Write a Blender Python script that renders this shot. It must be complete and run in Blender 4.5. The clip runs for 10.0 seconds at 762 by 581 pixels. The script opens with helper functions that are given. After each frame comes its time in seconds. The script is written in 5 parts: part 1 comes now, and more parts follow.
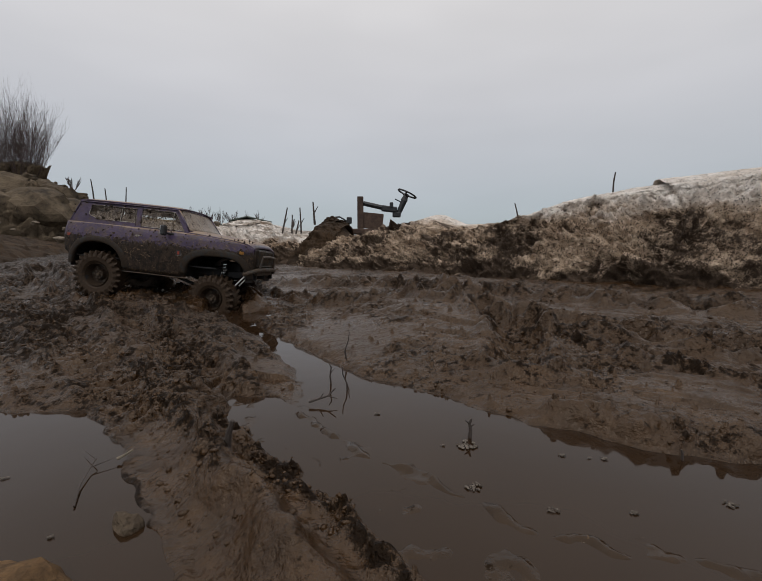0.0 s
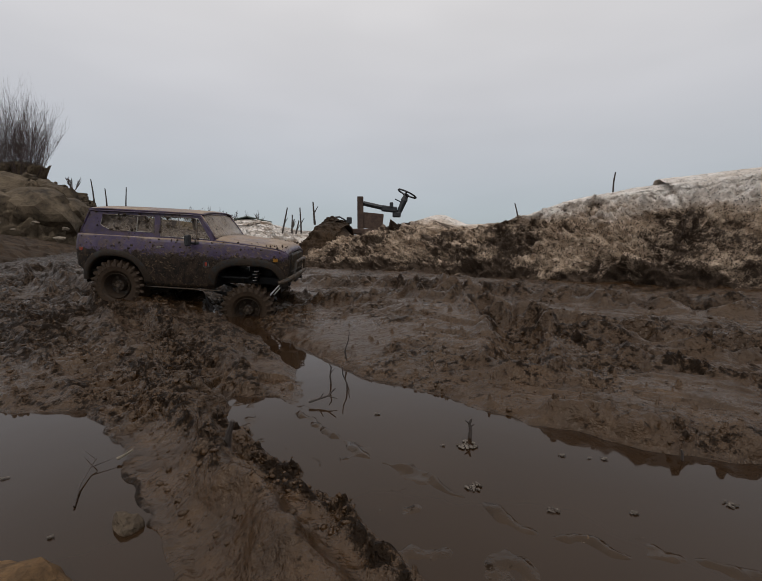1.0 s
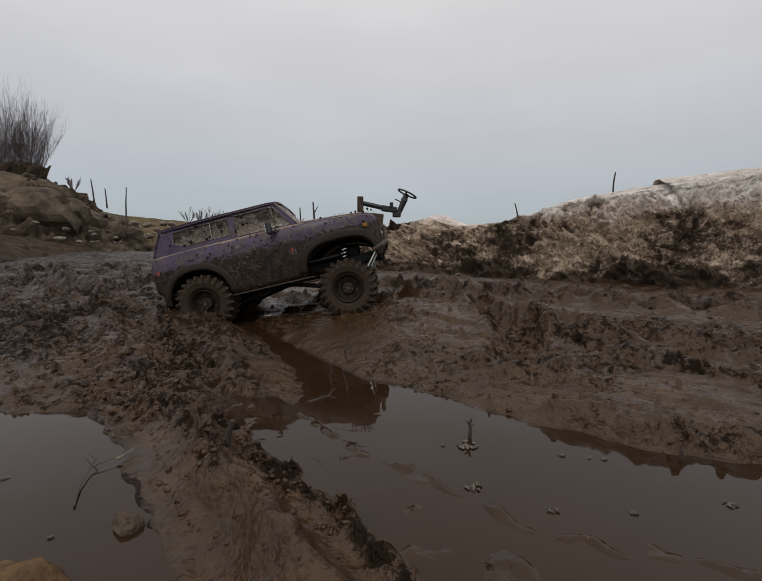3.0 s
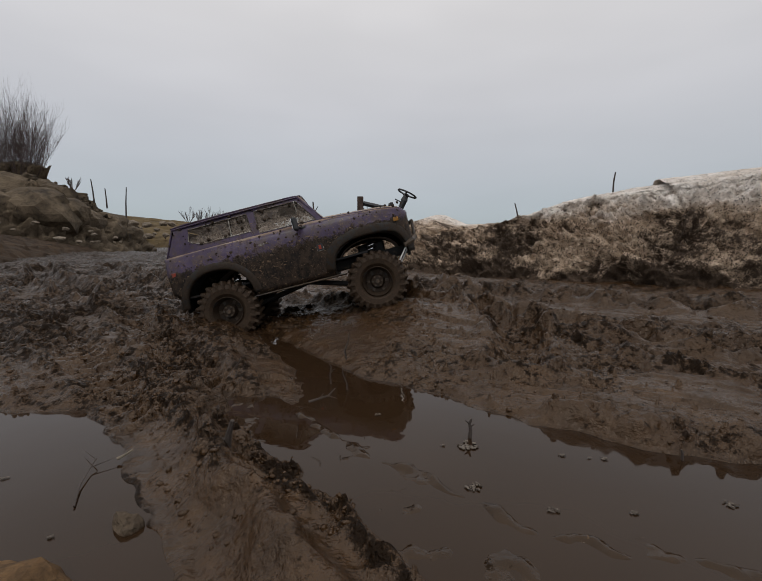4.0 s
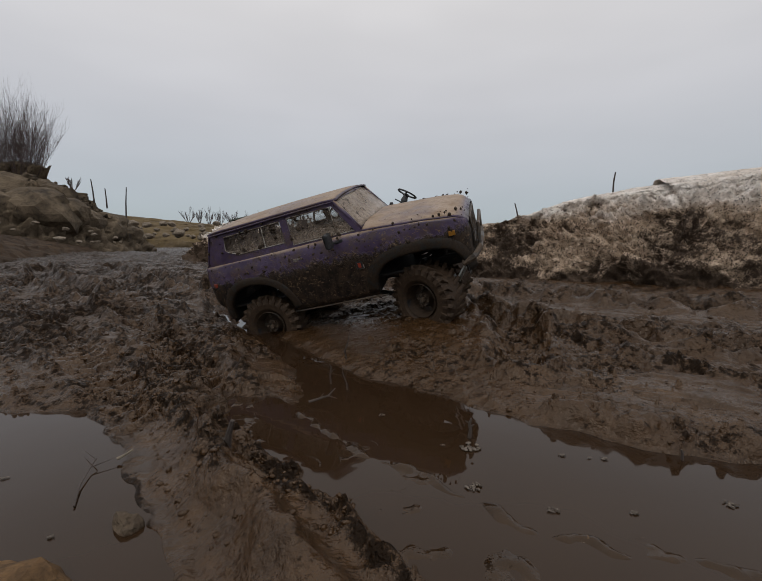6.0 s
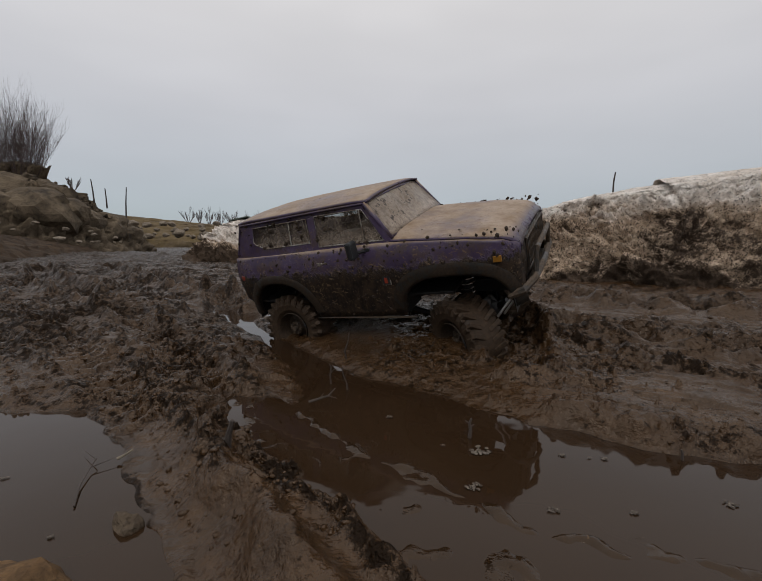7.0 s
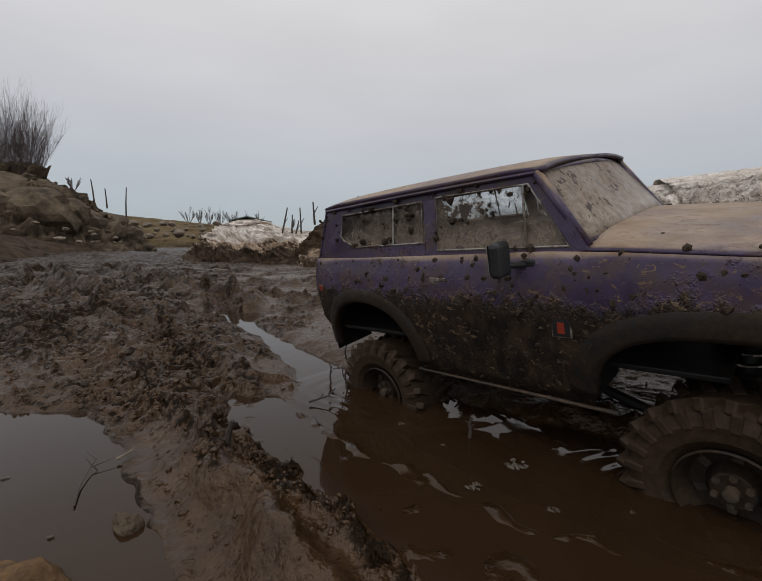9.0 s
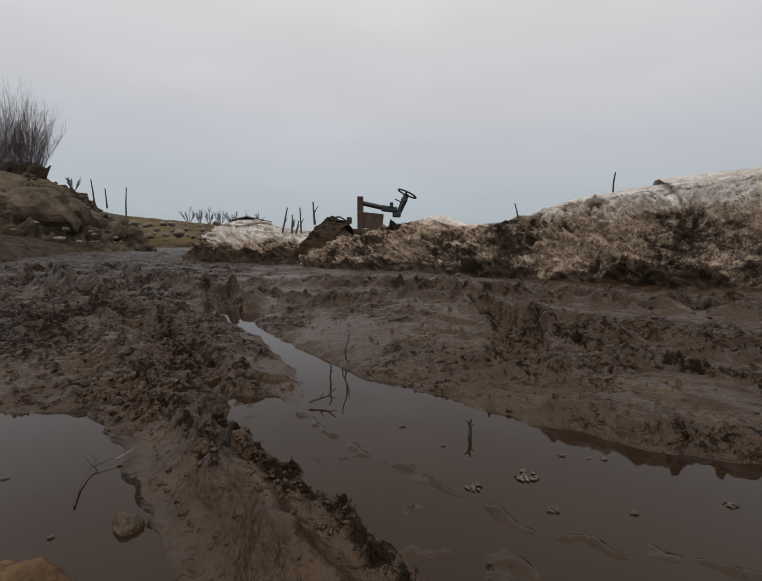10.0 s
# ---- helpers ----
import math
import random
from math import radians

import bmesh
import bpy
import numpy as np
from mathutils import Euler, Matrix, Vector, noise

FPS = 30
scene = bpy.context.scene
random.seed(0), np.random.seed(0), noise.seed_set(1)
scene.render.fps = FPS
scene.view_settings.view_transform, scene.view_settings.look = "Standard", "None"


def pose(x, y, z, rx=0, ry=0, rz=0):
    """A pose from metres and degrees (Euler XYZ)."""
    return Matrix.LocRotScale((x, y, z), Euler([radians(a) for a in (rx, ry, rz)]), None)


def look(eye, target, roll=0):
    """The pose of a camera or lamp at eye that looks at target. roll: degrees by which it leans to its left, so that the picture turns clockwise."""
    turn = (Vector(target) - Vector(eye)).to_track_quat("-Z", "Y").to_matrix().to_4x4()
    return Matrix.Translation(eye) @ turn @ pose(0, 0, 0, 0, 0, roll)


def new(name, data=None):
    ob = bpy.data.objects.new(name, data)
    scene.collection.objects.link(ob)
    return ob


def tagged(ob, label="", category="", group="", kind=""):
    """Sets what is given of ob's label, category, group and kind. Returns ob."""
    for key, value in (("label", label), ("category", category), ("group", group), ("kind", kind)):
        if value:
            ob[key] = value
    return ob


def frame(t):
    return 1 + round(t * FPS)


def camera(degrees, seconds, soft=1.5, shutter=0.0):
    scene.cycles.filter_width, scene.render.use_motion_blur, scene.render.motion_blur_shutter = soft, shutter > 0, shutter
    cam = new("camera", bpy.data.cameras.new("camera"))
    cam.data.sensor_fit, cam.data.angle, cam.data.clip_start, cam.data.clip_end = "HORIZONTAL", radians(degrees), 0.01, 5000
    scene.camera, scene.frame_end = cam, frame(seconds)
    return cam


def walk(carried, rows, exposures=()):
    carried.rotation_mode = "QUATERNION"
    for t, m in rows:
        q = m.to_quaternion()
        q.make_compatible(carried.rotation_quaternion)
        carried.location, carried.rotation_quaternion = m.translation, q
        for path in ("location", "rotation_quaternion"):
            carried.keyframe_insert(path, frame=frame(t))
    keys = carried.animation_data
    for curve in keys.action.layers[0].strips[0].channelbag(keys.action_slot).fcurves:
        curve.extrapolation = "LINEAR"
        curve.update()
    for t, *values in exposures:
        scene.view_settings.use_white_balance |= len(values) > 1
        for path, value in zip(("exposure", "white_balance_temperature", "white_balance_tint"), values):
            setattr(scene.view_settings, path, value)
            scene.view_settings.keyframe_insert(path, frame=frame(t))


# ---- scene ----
# camera: an action camera standing still, a hand's width above the puddles
CAM_Z = 0.155
cam = camera(85.7, 10.0, soft=1.0)
CAM_POSE = look((0, 0, CAM_Z), (0, 1, CAM_Z - 0.1100))
walk(cam, [(0.0, CAM_POSE), (10.0, CAM_POSE)])

# overcast daylight
world = bpy.data.worlds.new("overcast_sky")
scene.world = world
world.use_nodes = True


def build_world():
    nt = world.node_tree
    nd, ln = nt.nodes, nt.links
    bg = nd["Background"]
    tc = nd.new("ShaderNodeTexCoord")
    sep = nd.new("ShaderNodeSeparateXYZ")
    ln.new(tc.outputs["Generated"], sep.inputs[0])
    ramp = nd.new("ShaderNodeValToRGB")
    e = ramp.color_ramp.elements
    e[0].position, e[0].color = 0.0, (0.34, 0.375, 0.40, 1)
    e[1].position, e[1].color = 1.0, (0.98, 0.96, 0.95, 1)
    for p, c in ((0.06, (0.355, 0.395, 0.43)), (0.16, (0.43, 0.445, 0.47)), (0.30, (0.535, 0.53, 0.545)),
                 (0.50, (0.68, 0.66, 0.655))):
        k = e.new(p)
        k.color = (*c, 1)
    ln.new(sep.outputs["Z"], ramp.inputs[0])
    ns = nd.new("ShaderNodeTexNoise")
    ns.inputs["Scale"].default_value = 1.6
    ns.inputs["Detail"].default_value = 3
    mp = nd.new("ShaderNodeMapping")
    mp.inputs["Scale"].default_value = (1, 1, 3.5)
    ln.new(tc.outputs["Generated"], mp.inputs[0])
    ln.new(mp.outputs[0], ns.inputs["Vector"])
    mr = nd.new("ShaderNodeMapRange")
    mr.inputs[1].default_value, mr.inputs[2].default_value = 0.3, 0.7
    mr.inputs[3].default_value, mr.inputs[4].default_value = 0.94, 1.06
    ln.new(ns.outputs[0], mr.inputs[0])
    mul = nd.new("ShaderNodeVectorMath")
    mul.operation = "SCALE"
    ln.new(ramp.outputs[0], mul.inputs[0])
    ln.new(mr.outputs[0], mul.inputs["Scale"])
    sky = nd.new("ShaderNodeTexSky")
    sky.sky_type, sky.sun_disc = "NISHITA", False
    sky.sun_elevation, sky.sun_rotation = radians(40), radians(150)
    mx = nd.new("ShaderNodeMixRGB")
    mx.blend_type = "ADD"
    mx.inputs[0].default_value = 0.012
    ln.new(mul.outputs[0], mx.inputs[1])
    ln.new(sky.outputs[0], mx.inputs[2])
    ln.new(mx.outputs[0], bg.inputs["Color"])
    bg.inputs["Strength"].default_value = 1.0


build_world()
SUN = bpy.data.lights.new("sun", "SUN")
SUN.energy, SUN.angle, SUN.color = 0.5, radians(25), (1, 0.97, 0.93)
sun = new("sun", SUN)
sun.matrix_world = look((0, 0, 8), (2.0, 5.0, 0))
scene.view_settings.exposure = 0.0


# ---- materials ----
class Mat:
    """A small builder for node materials."""

    def __init__(self, name, rough=0.6, metal=0.0, spec=0.5, color=(0.5, 0.5, 0.5)):
        self.m = bpy.data.materials.new(name)
        self.m.use_nodes = True
        self.t = self.m.node_tree
        self.b = self.t.nodes["Principled BSDF"]
        self.b.inputs["Roughness"].default_value = rough
        self.b.inputs["Metallic"].default_value = metal
        self.b.inputs["Specular IOR Level"].default_value = spec
        self.b.inputs["Base Color"].default_value = (*color, 1)
        self.coord = self.t.nodes.new("ShaderNodeTexCoord").outputs["Object"]

    def n(self, kind, **inputs):
        nd = self.t.nodes.new("ShaderNode" + kind)
        for k, v in inputs.items():
            self.put(v, nd.inputs[k.replace("_", " ")])
        return nd

    def put(self, v, socket):
        if isinstance(v, bpy.types.NodeSocket):
            self.t.links.new(v, socket)
        else:
            socket.default_value = v

    def noise(self, scale, detail=4, rough=0.6, stretch=None, dist=0.0, offset=(0, 0, 0)):
        co = self.coord
        if stretch or any(offset):
            mp = self.n("Mapping", Vector=co)
            mp.inputs["Scale"].default_value = stretch or (1, 1, 1)
            mp.inputs["Location"].default_value = offset
            co = mp.outputs[0]
        nd = self.n("TexNoise", Vector=co, Scale=scale, Detail=detail, Roughness=rough, Distortion=dist)
        return nd.outputs[0]

    def voro(self, scale, feature="F1"):
        nd = self.n("TexVoronoi", Vector=self.coord, Scale=scale)
        nd.feature = feature
        return nd.outputs[0]

    def ramp(self, fac, *stops):
        nd = self.n("ValToRGB", Fac=fac)
        e = nd.color_ramp.elements
        e[0].position, e[1].position = stops[0][0], stops[-1][0]
        for p, c in stops[1:-1]:
            e.new(p)
        for el, (p, c) in zip(e, stops):
            el.color = (c, c, c, 1) if isinstance(c, (int, float)) else (*c, 1)
        return nd.outputs[0]

    def mix(self, fac, a, b, blend="MIX"):
        nd = self.n("MixRGB")
        nd.blend_type = blend
        for v, s in ((fac, nd.inputs[0]), (a, nd.inputs[1]), (b, nd.inputs[2])):
            self.put((*v, 1) if isinstance(v, tuple) else v, s)
        return nd.outputs[0]

    def math(self, op, a, b=0.0):
        nd = self.n("Math")
        nd.operation = op
        self.put(a, nd.inputs[0])
        self.put(b, nd.inputs[1])
        return nd.outputs[0]

    def span(self, v, a, b, c=0.0, d=1.0):
        nd = self.n("MapRange")
        nd.interpolation_type = "SMOOTHSTEP"
        for i, q in enumerate((v, a, b, c, d)):
            self.put(q, nd.inputs[i])
        return nd.outputs[0]

    def xyz(self, what="Object"):
        co = self.coord
        if what != "Object":
            co = self.t.nodes.new("ShaderNodeTexCoord").outputs[what]
        return self.n("SeparateXYZ", Vector=co).outputs

    def color(self, v):
        self.put(v, self.b.inputs["Base Color"])
        return self

    def rough(self, v):
        self.put(v, self.b.inputs["Roughness"])
        return self

    def bump(self, height, strength=0.5, dist=0.01, prev=None):
        nd = self.n("Bump", Height=height, Strength=strength, Distance=dist)
        if prev is not None:
            self.put(prev, nd.inputs["Normal"])
        self.put(nd.outputs[0], self.b.inputs["Normal"])
        return nd.outputs[0]


def mat_mud():
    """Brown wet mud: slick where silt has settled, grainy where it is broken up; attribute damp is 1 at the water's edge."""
    k = Mat("wet_mud", 0.4, spec=0.5)
    damp = k.n("Attribute")
    damp.attribute_name = "damp"
    damp = damp.outputs["Fac"]
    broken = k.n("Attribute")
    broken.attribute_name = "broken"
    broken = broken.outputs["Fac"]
    big = k.noise(2.2, 4, 0.6)
    mid = k.noise(26, 5, 0.68)
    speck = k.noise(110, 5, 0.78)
    fine = k.noise(300, 4, 0.72)
    silt = k.mix(k.ramp(mid, (0.36, 0), (0.66, 1)), (0.028, 0.0140, 0.0056), (0.062, 0.0330, 0.0145))
    silt = k.mix(k.span(big, 0.45, 0.65, 0, 0.6), silt, (0.048, 0.0240, 0.0092))
    # near-black specks, denser where broken: dark wet soil plus crease shade put into colour
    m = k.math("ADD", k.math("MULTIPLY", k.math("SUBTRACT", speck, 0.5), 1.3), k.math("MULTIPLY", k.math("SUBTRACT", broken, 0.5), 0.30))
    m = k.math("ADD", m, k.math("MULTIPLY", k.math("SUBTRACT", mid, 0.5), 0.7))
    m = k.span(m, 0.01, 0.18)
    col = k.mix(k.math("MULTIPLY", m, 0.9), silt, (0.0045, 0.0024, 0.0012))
    col = k.mix(k.math("MULTIPLY", damp, 0.8), col, (0.017, 0.0088, 0.0036))
    straw = k.noise(95, 3, 0.6, stretch=(1, 0.5, 1), dist=2.0, offset=(7, 3, 0))
    k.color(k.mix(k.span(straw, 0.71, 0.75, 0, 0.5), col, (0.13, 0.075, 0.032)))
    patch = k.span(k.noise(7, 4, 0.7, offset=(3, 1, 0)), 0.40, 0.62)
    r = k.math("ADD", k.math("MULTIPLY", patch, 0.16), k.span(fine, 0.3, 0.7, 0.15, 0.25))
    k.rough(k.math("MULTIPLY", k.math("ADD", r, k.math("MULTIPLY", m, 0.15)), k.span(damp, 0, 1, 1.0, 0.35)))
    k.put(k.span(m, 0, 1, 0.36, 0.08), k.b.inputs["Specular IOR Level"])
    k.b.inputs["Specular Tint"].default_value = (1.0, 0.86, 0.74, 1)
    calm = k.span(damp, 0, 1, 1.0, 0.35)
    a = k.bump(k.math("MULTIPLY", k.noise(55, 4, 0.5), k.math("MULTIPLY", calm, k.span(broken, 0, 1, 0.6, 1.2))), 1.0, 0.007)
    k.bump(k.math("MULTIPLY", k.noise(210, 3, 0.55), k.math("MULTIPLY", calm, k.span(broken, 0, 1, 0.6, 1.2))), 1.0, 0.0028, a)
    return k.m


def mat_water():
    k = Mat("muddy_water", 0.03, spec=0.5)
    k.b.inputs["IOR"].default_value = 1.33
    k.b.inputs["Specular Tint"].default_value = (1.0, 0.90, 0.82, 1)
    n1 = k.noise(5, 3)
    col = k.mix(k.ramp(n1, (0.35, 0), (0.7, 1)), (0.023, 0.0122, 0.0060), (0.032, 0.0180, 0.0094))
    k.color(col)
    k.rough(k.span(k.noise(14, 3, offset=(2, 0, 0)), 0.45, 0.75, 0.02, 0.09))
    k.bump(k.noise(38, 2, 0.4), 0.06, 0.004)
    return k.m


def mat_bank(name="dirty_snow", top=(0.25, 0.34), share=0.55, foot=(0.11, 0.26), speck=0.92):
    """Old grainy snow, tan with grit: earth lies in broad patches on its face and towards its foot, the crown is cleaner."""
    k = Mat(name, 0.8, spec=0.25)
    x, y, z = k.xyz()
    base = k.noise(3.2, 6, 0.68, stretch=(1, 1, 1.5))
    mid = k.noise(13, 6, 0.75)
    fine = k.noise(60, 5, 0.8)
    grit = k.noise(170, 4, 0.8)
    crown = k.span(k.math("ADD", z, k.math("MULTIPLY", k.math("SUBTRACT", base, 0.5), 0.30)), top[0], top[1])
    snow = k.mix(k.ramp(mid, (0.32, 0), (0.68, 1)), (0.28, 0.195, 0.128), (0.74, 0.575, 0.43))
    snow = k.mix(crown, snow, k.mix(k.ramp(mid, (0.35, 0), (0.6, 1)), (0.62, 0.53, 0.45), (0.90, 0.84, 0.78)))
    mud = k.mix(k.ramp(fine, (0.35, 0), (0.7, 1)), (0.034, 0.0215, 0.0135), (0.140, 0.094, 0.062))
    s = k.math("ADD", k.math("MULTIPLY", k.math("SUBTRACT", base, 0.5), 1.5), k.math("MULTIPLY", mid, 0.85))
    s = k.math("ADD", s, k.math("MULTIPLY", k.math("SUBTRACT", fine, 0.5), 0.60))
    s = k.math("ADD", s, k.math("MULTIPLY", crown, share))
    s = k.math("SUBTRACT", s, k.span(z, 0.02, foot[0], foot[1], 0.0))
    col = k.mix(k.span(s, 0.28, 0.44), mud, snow)
    dots = k.math("ADD", grit, k.math("MULTIPLY", k.math("SUBTRACT", fine, 0.5), 0.5))
    dots = k.math("SUBTRACT", dots, k.math("MULTIPLY", crown, 0.045))
    col = k.mix(k.span(dots, 0.525, 0.57, 0.0, speck), col, (0.040, 0.026, 0.017))
    k.color(col)
    a = k.bump(mid, 0.6, 0.03)
    b = k.bump(fine, 0.9, 0.010, a)
    k.bump(grit, 0.6, 0.003, b)
    return k.m


def mat_rock(name, dark, light, scale=3.0, grass=None):
    k = Mat(name, 0.85, spec=0.25)
    a = k.noise(scale, 6, 0.7)
    f = k.noise(scale * 9, 4, 0.7)
    v = k.voro(scale * 2.2, "DISTANCE_TO_EDGE")
    col = k.mix(k.ramp(a, (0.3, 0), (0.7, 1)), dark, light)
    col = k.mix(k.span(f, 0.5, 0.75, 0, 0.7), col, tuple(c * 0.5 for c in dark))
    col = k.mix(k.span(v, 0.0, 0.04, 0.22, 0.0), col, tuple(c * 0.4 for c in dark))
    if grass:
        up = k.xyz("Normal")[2]
        g = k.math("MULTIPLY", k.span(up, 0.55, 0.85), k.span(k.noise(scale * 2, 3, offset=(4, 2, 0)), 0.4, 0.6))
        col = k.mix(g, col, grass)
    k.color(col)
    b = k.bump(a, 0.6, 0.25 / scale)
    k.bump(f, 0.6, 0.04 / scale, b)
    return k.m


def mat_paint():
    """Purple paint under dried and wet mud: dusty on top, splashed and caked towards the sills."""
    k = Mat("muddy_purple_paint", 0.3, spec=0.35)
    z = k.xyz()[2]
    up = k.xyz("Normal")[2]
    n1 = k.noise(26, 5, 0.7)
    n2 = k.noise(120, 4, 0.75, stretch=(1, 1, 0.6))
    n3 = k.noise(11, 3, 0.6, offset=(0.4, 0, 0))
    paint = k.mix(k.ramp(n1, (0.3, 0), (0.7, 1)), (0.034, 0.021, 0.052), (0.078, 0.054, 0.112))
    cake = k.math("ADD", k.span(z, -0.012, -0.052, -0.03, 0.38), k.math("MULTIPLY", n1, 0.55))
    cake = k.math("ADD", cake, k.math("MULTIPLY", n2, 0.55))
    mudc = k.mix(k.ramp(n2, (0.40, 0), (0.60, 1)), (0.007, 0.0042, 0.0028), (0.045, 0.0275, 0.0165))
    paint = k.mix(k.span(k.noise(48, 4, 0.7, offset=(1, 2, 3)), 0.46, 0.60, 0.08, 0.62), paint, (0.075, 0.050, 0.034))
    col = k.mix(k.span(cake, 0.60, 0.70), paint, mudc)
    streak = k.noise(190, 4, 0.7, stretch=(0.7, 1, 1.1), dist=1.2, offset=(2, 5, 1))
    low = k.span(z, 0.02, -0.03, 0.0, 0.035)
    col = k.mix(k.span(k.math("ADD", streak, low), 0.625, 0.660), col, (0.15, 0.100, 0.058))
    dust = k.math("MULTIPLY", k.span(up, 0.62, 0.93), k.span(n3, 0.26, 0.52, 0.25, 1.0))
    tan = k.mix(k.ramp(n1, (0.35, 0), (0.65, 1)), (0.20, 0.130, 0.075), (0.36, 0.280, 0.215))
    col = k.mix(dust, col, tan)
    k.color(col)
    k.rough(k.math("ADD", k.span(cake, 0.5, 0.7, 0.28, 0.65), k.math("MULTIPLY", dust, 0.3)))
    a = k.bump(k.span(cake, 0.55, 0.85), 0.6, 0.004)
    k.bump(k.math("MULTIPLY", n2, k.span(cake, 0.5, 0.7, 0.15, 1.0)), 0.3, 0.0015, a)
    return k.m


def mat_caked(name, base, mud_lo=0.45, mud_hi=0.6, rough=0.5, metal=0.0, mudcol=(0.10, 0.072, 0.05), scale=60):
    k = Mat(name, rough, metal, 0.3)
    n1 = k.noise(scale, 5, 0.7)
    n2 = k.noise(scale * 5, 3, 0.7)
    f = k.span(n1, mud_lo, mud_hi)
    mud = k.mix(k.ramp(n2, (0.35, 0), (0.7, 1)), tuple(c * 0.45 for c in mudcol), mudcol)
    k.color(k.mix(f, base, mud))
    k.put(k.math("MULTIPLY", k.math("SUBTRACT", 1.0, f), metal), k.b.inputs["Metallic"])
    k.rough(k.span(f, 0, 1, rough, 0.7))
    k.bump(n1, 0.35, 0.002)
    return k.m


def mat_pane(name, cover):
    """A clear pane, splashed and filmed over with dried mud."""
    k = Mat(name, 0.12, spec=0.5)
    n1 = k.noise(22, 4, 0.7)
    n2 = k.noise(130, 4, 0.75)
    z = k.xyz()[2]
    film = k.mix(k.ramp(n2, (0.35, 0), (0.66, 1)), (0.15, 0.11, 0.08), (0.38, 0.31, 0.245))
    spots = k.span(k.math("ADD", k.math("MULTIPLY", n1, 0.5), k.math("MULTIPLY", n2, 0.6)), 0.585, 0.63)
    k.color(k.mix(spots, film, (0.045, 0.032, 0.025)))
    a = k.math("ADD", k.span(n1, 0.38, 0.62, cover, min(1.0, cover + 0.26)), k.math("ADD", spots, k.span(z, 0.034, 0.010, 0, 0.40)))
    cl = k.n("Clamp", Value=a).outputs[0]
    k.put(cl, k.b.inputs["Alpha"])
    k.rough(k.span(n1, 0.4, 0.6, 0.3, 0.7))
    return k.m


def plain(name, color, rough=0.6, metal=0.0, var=0.35, scale=40):
    k = Mat(name, rough, metal)
    n = k.noise(scale, 4, 0.7)
    k.color(k.mix(k.ramp(n, (0.3, 0), (0.7, 1)), tuple(c * (1 - var) for c in color), tuple(min(1, c * (1 + var)) for c in color)))
    k.bump(n, 0.25, 0.05 / scale)
    return k.m


MUD, WATER, BANK = mat_mud(), mat_water(), mat_bank()
SNOWHEAP = mat_bank("heaped_snow", (0.17, 0.20), 1.6, (0.16, 0.55), 0.06)
ROCK = mat_rock("grey_brown_rock", (0.022, 0.016, 0.011), (0.185, 0.140, 0.092), 2.2)
DIRT = mat_rock("dark_dirt", (0.016, 0.0095, 0.0050), (0.068, 0.040, 0.020), 4.5)
HILL = mat_rock("grassy_hill", (0.075, 0.054, 0.030), (0.17, 0.125, 0.070), 0.5, (0.125, 0.088, 0.040))
STONE = mat_rock("pale_stone", (0.11, 0.085, 0.06), (0.30, 0.25, 0.195), 5)
WETSTONE = mat_rock("muddy_stone", (0.035, 0.024, 0.016), (0.15, 0.112, 0.075), 22)
TANSTONE = mat_rock("ochre_stone", (0.045, 0.026, 0.013), (0.19, 0.11, 0.05), 60)
PAINT = mat_paint()
RUBBER = mat_caked("muddy_rubber", (0.014, 0.011, 0.009), 0.24, 0.44, 0.35, mudcol=(0.056, 0.033, 0.0175), scale=45)
CHASSIS = mat_caked("muddy_black_chassis", (0.014, 0.013, 0.013), 0.55, 0.7, 0.5, scale=50)
FLARE = mat_caked("muddy_black_flare", (0.016, 0.016, 0.015), 0.38, 0.54, 0.4, mudcol=(0.040, 0.025, 0.0145), scale=70)
RIM = mat_caked("muddy_rim", (0.045, 0.045, 0.047), 0.32, 0.46, 0.35, 0.7, mudcol=(0.050, 0.031, 0.018), scale=70)
CHROME = mat_caked("chrome", (0.75, 0.75, 0.75), 0.62, 0.72, 0.2, 1.0, scale=60)
STEEL = plain("bright_steel", (0.62, 0.62, 0.62), 0.3, 0.9, var=0.2)
BUMPER = mat_caked("muddy_bumper", (0.06, 0.055, 0.05), 0.40, 0.54, 0.4, 0.5, mudcol=(0.12, 0.085, 0.058), scale=45)
TRIM = mat_caked("grey_window_trim", (0.30, 0.285, 0.26), 0.42, 0.56, 0.4, 0.3, mudcol=(0.16, 0.12, 0.09), scale=60)
PANE, SCREEN = mat_pane("muddy_window", 0.05), mat_pane("mud_filmed_windscreen", 0.66)
AMBER = mat_caked("amber_lens", (0.28, 0.13, 0.02), 0.6, 0.72, 0.3, mudcol=(0.2, 0.13, 0.06), scale=60)
REDLENS = mat_caked("red_lens", (0.28, 0.045, 0.025), 0.55, 0.72, 0.3, mudcol=(0.2, 0.12, 0.09), scale=60)
CLOD = mat_rock("mud_clod", (0.018, 0.012, 0.009), (0.070, 0.048, 0.032), 60)
TWIG = plain("dark_twig", (0.045, 0.034, 0.028), 0.7)
BARK = plain("bush_bark", (0.085, 0.06, 0.055), 0.8)
STRAW = plain("dry_stalk", (0.20, 0.165, 0.12), 0.8)
RUST = mat_rock("rusty_plate", (0.05, 0.034, 0.028), (0.12, 0.08, 0.06), 6)
BLACKMETAL = plain("black_metal", (0.02, 0.021, 0.023), 0.45)
ROOFING = plain("weathered_green_roof", (0.10, 0.12, 0.10), 0.7, scale=3)
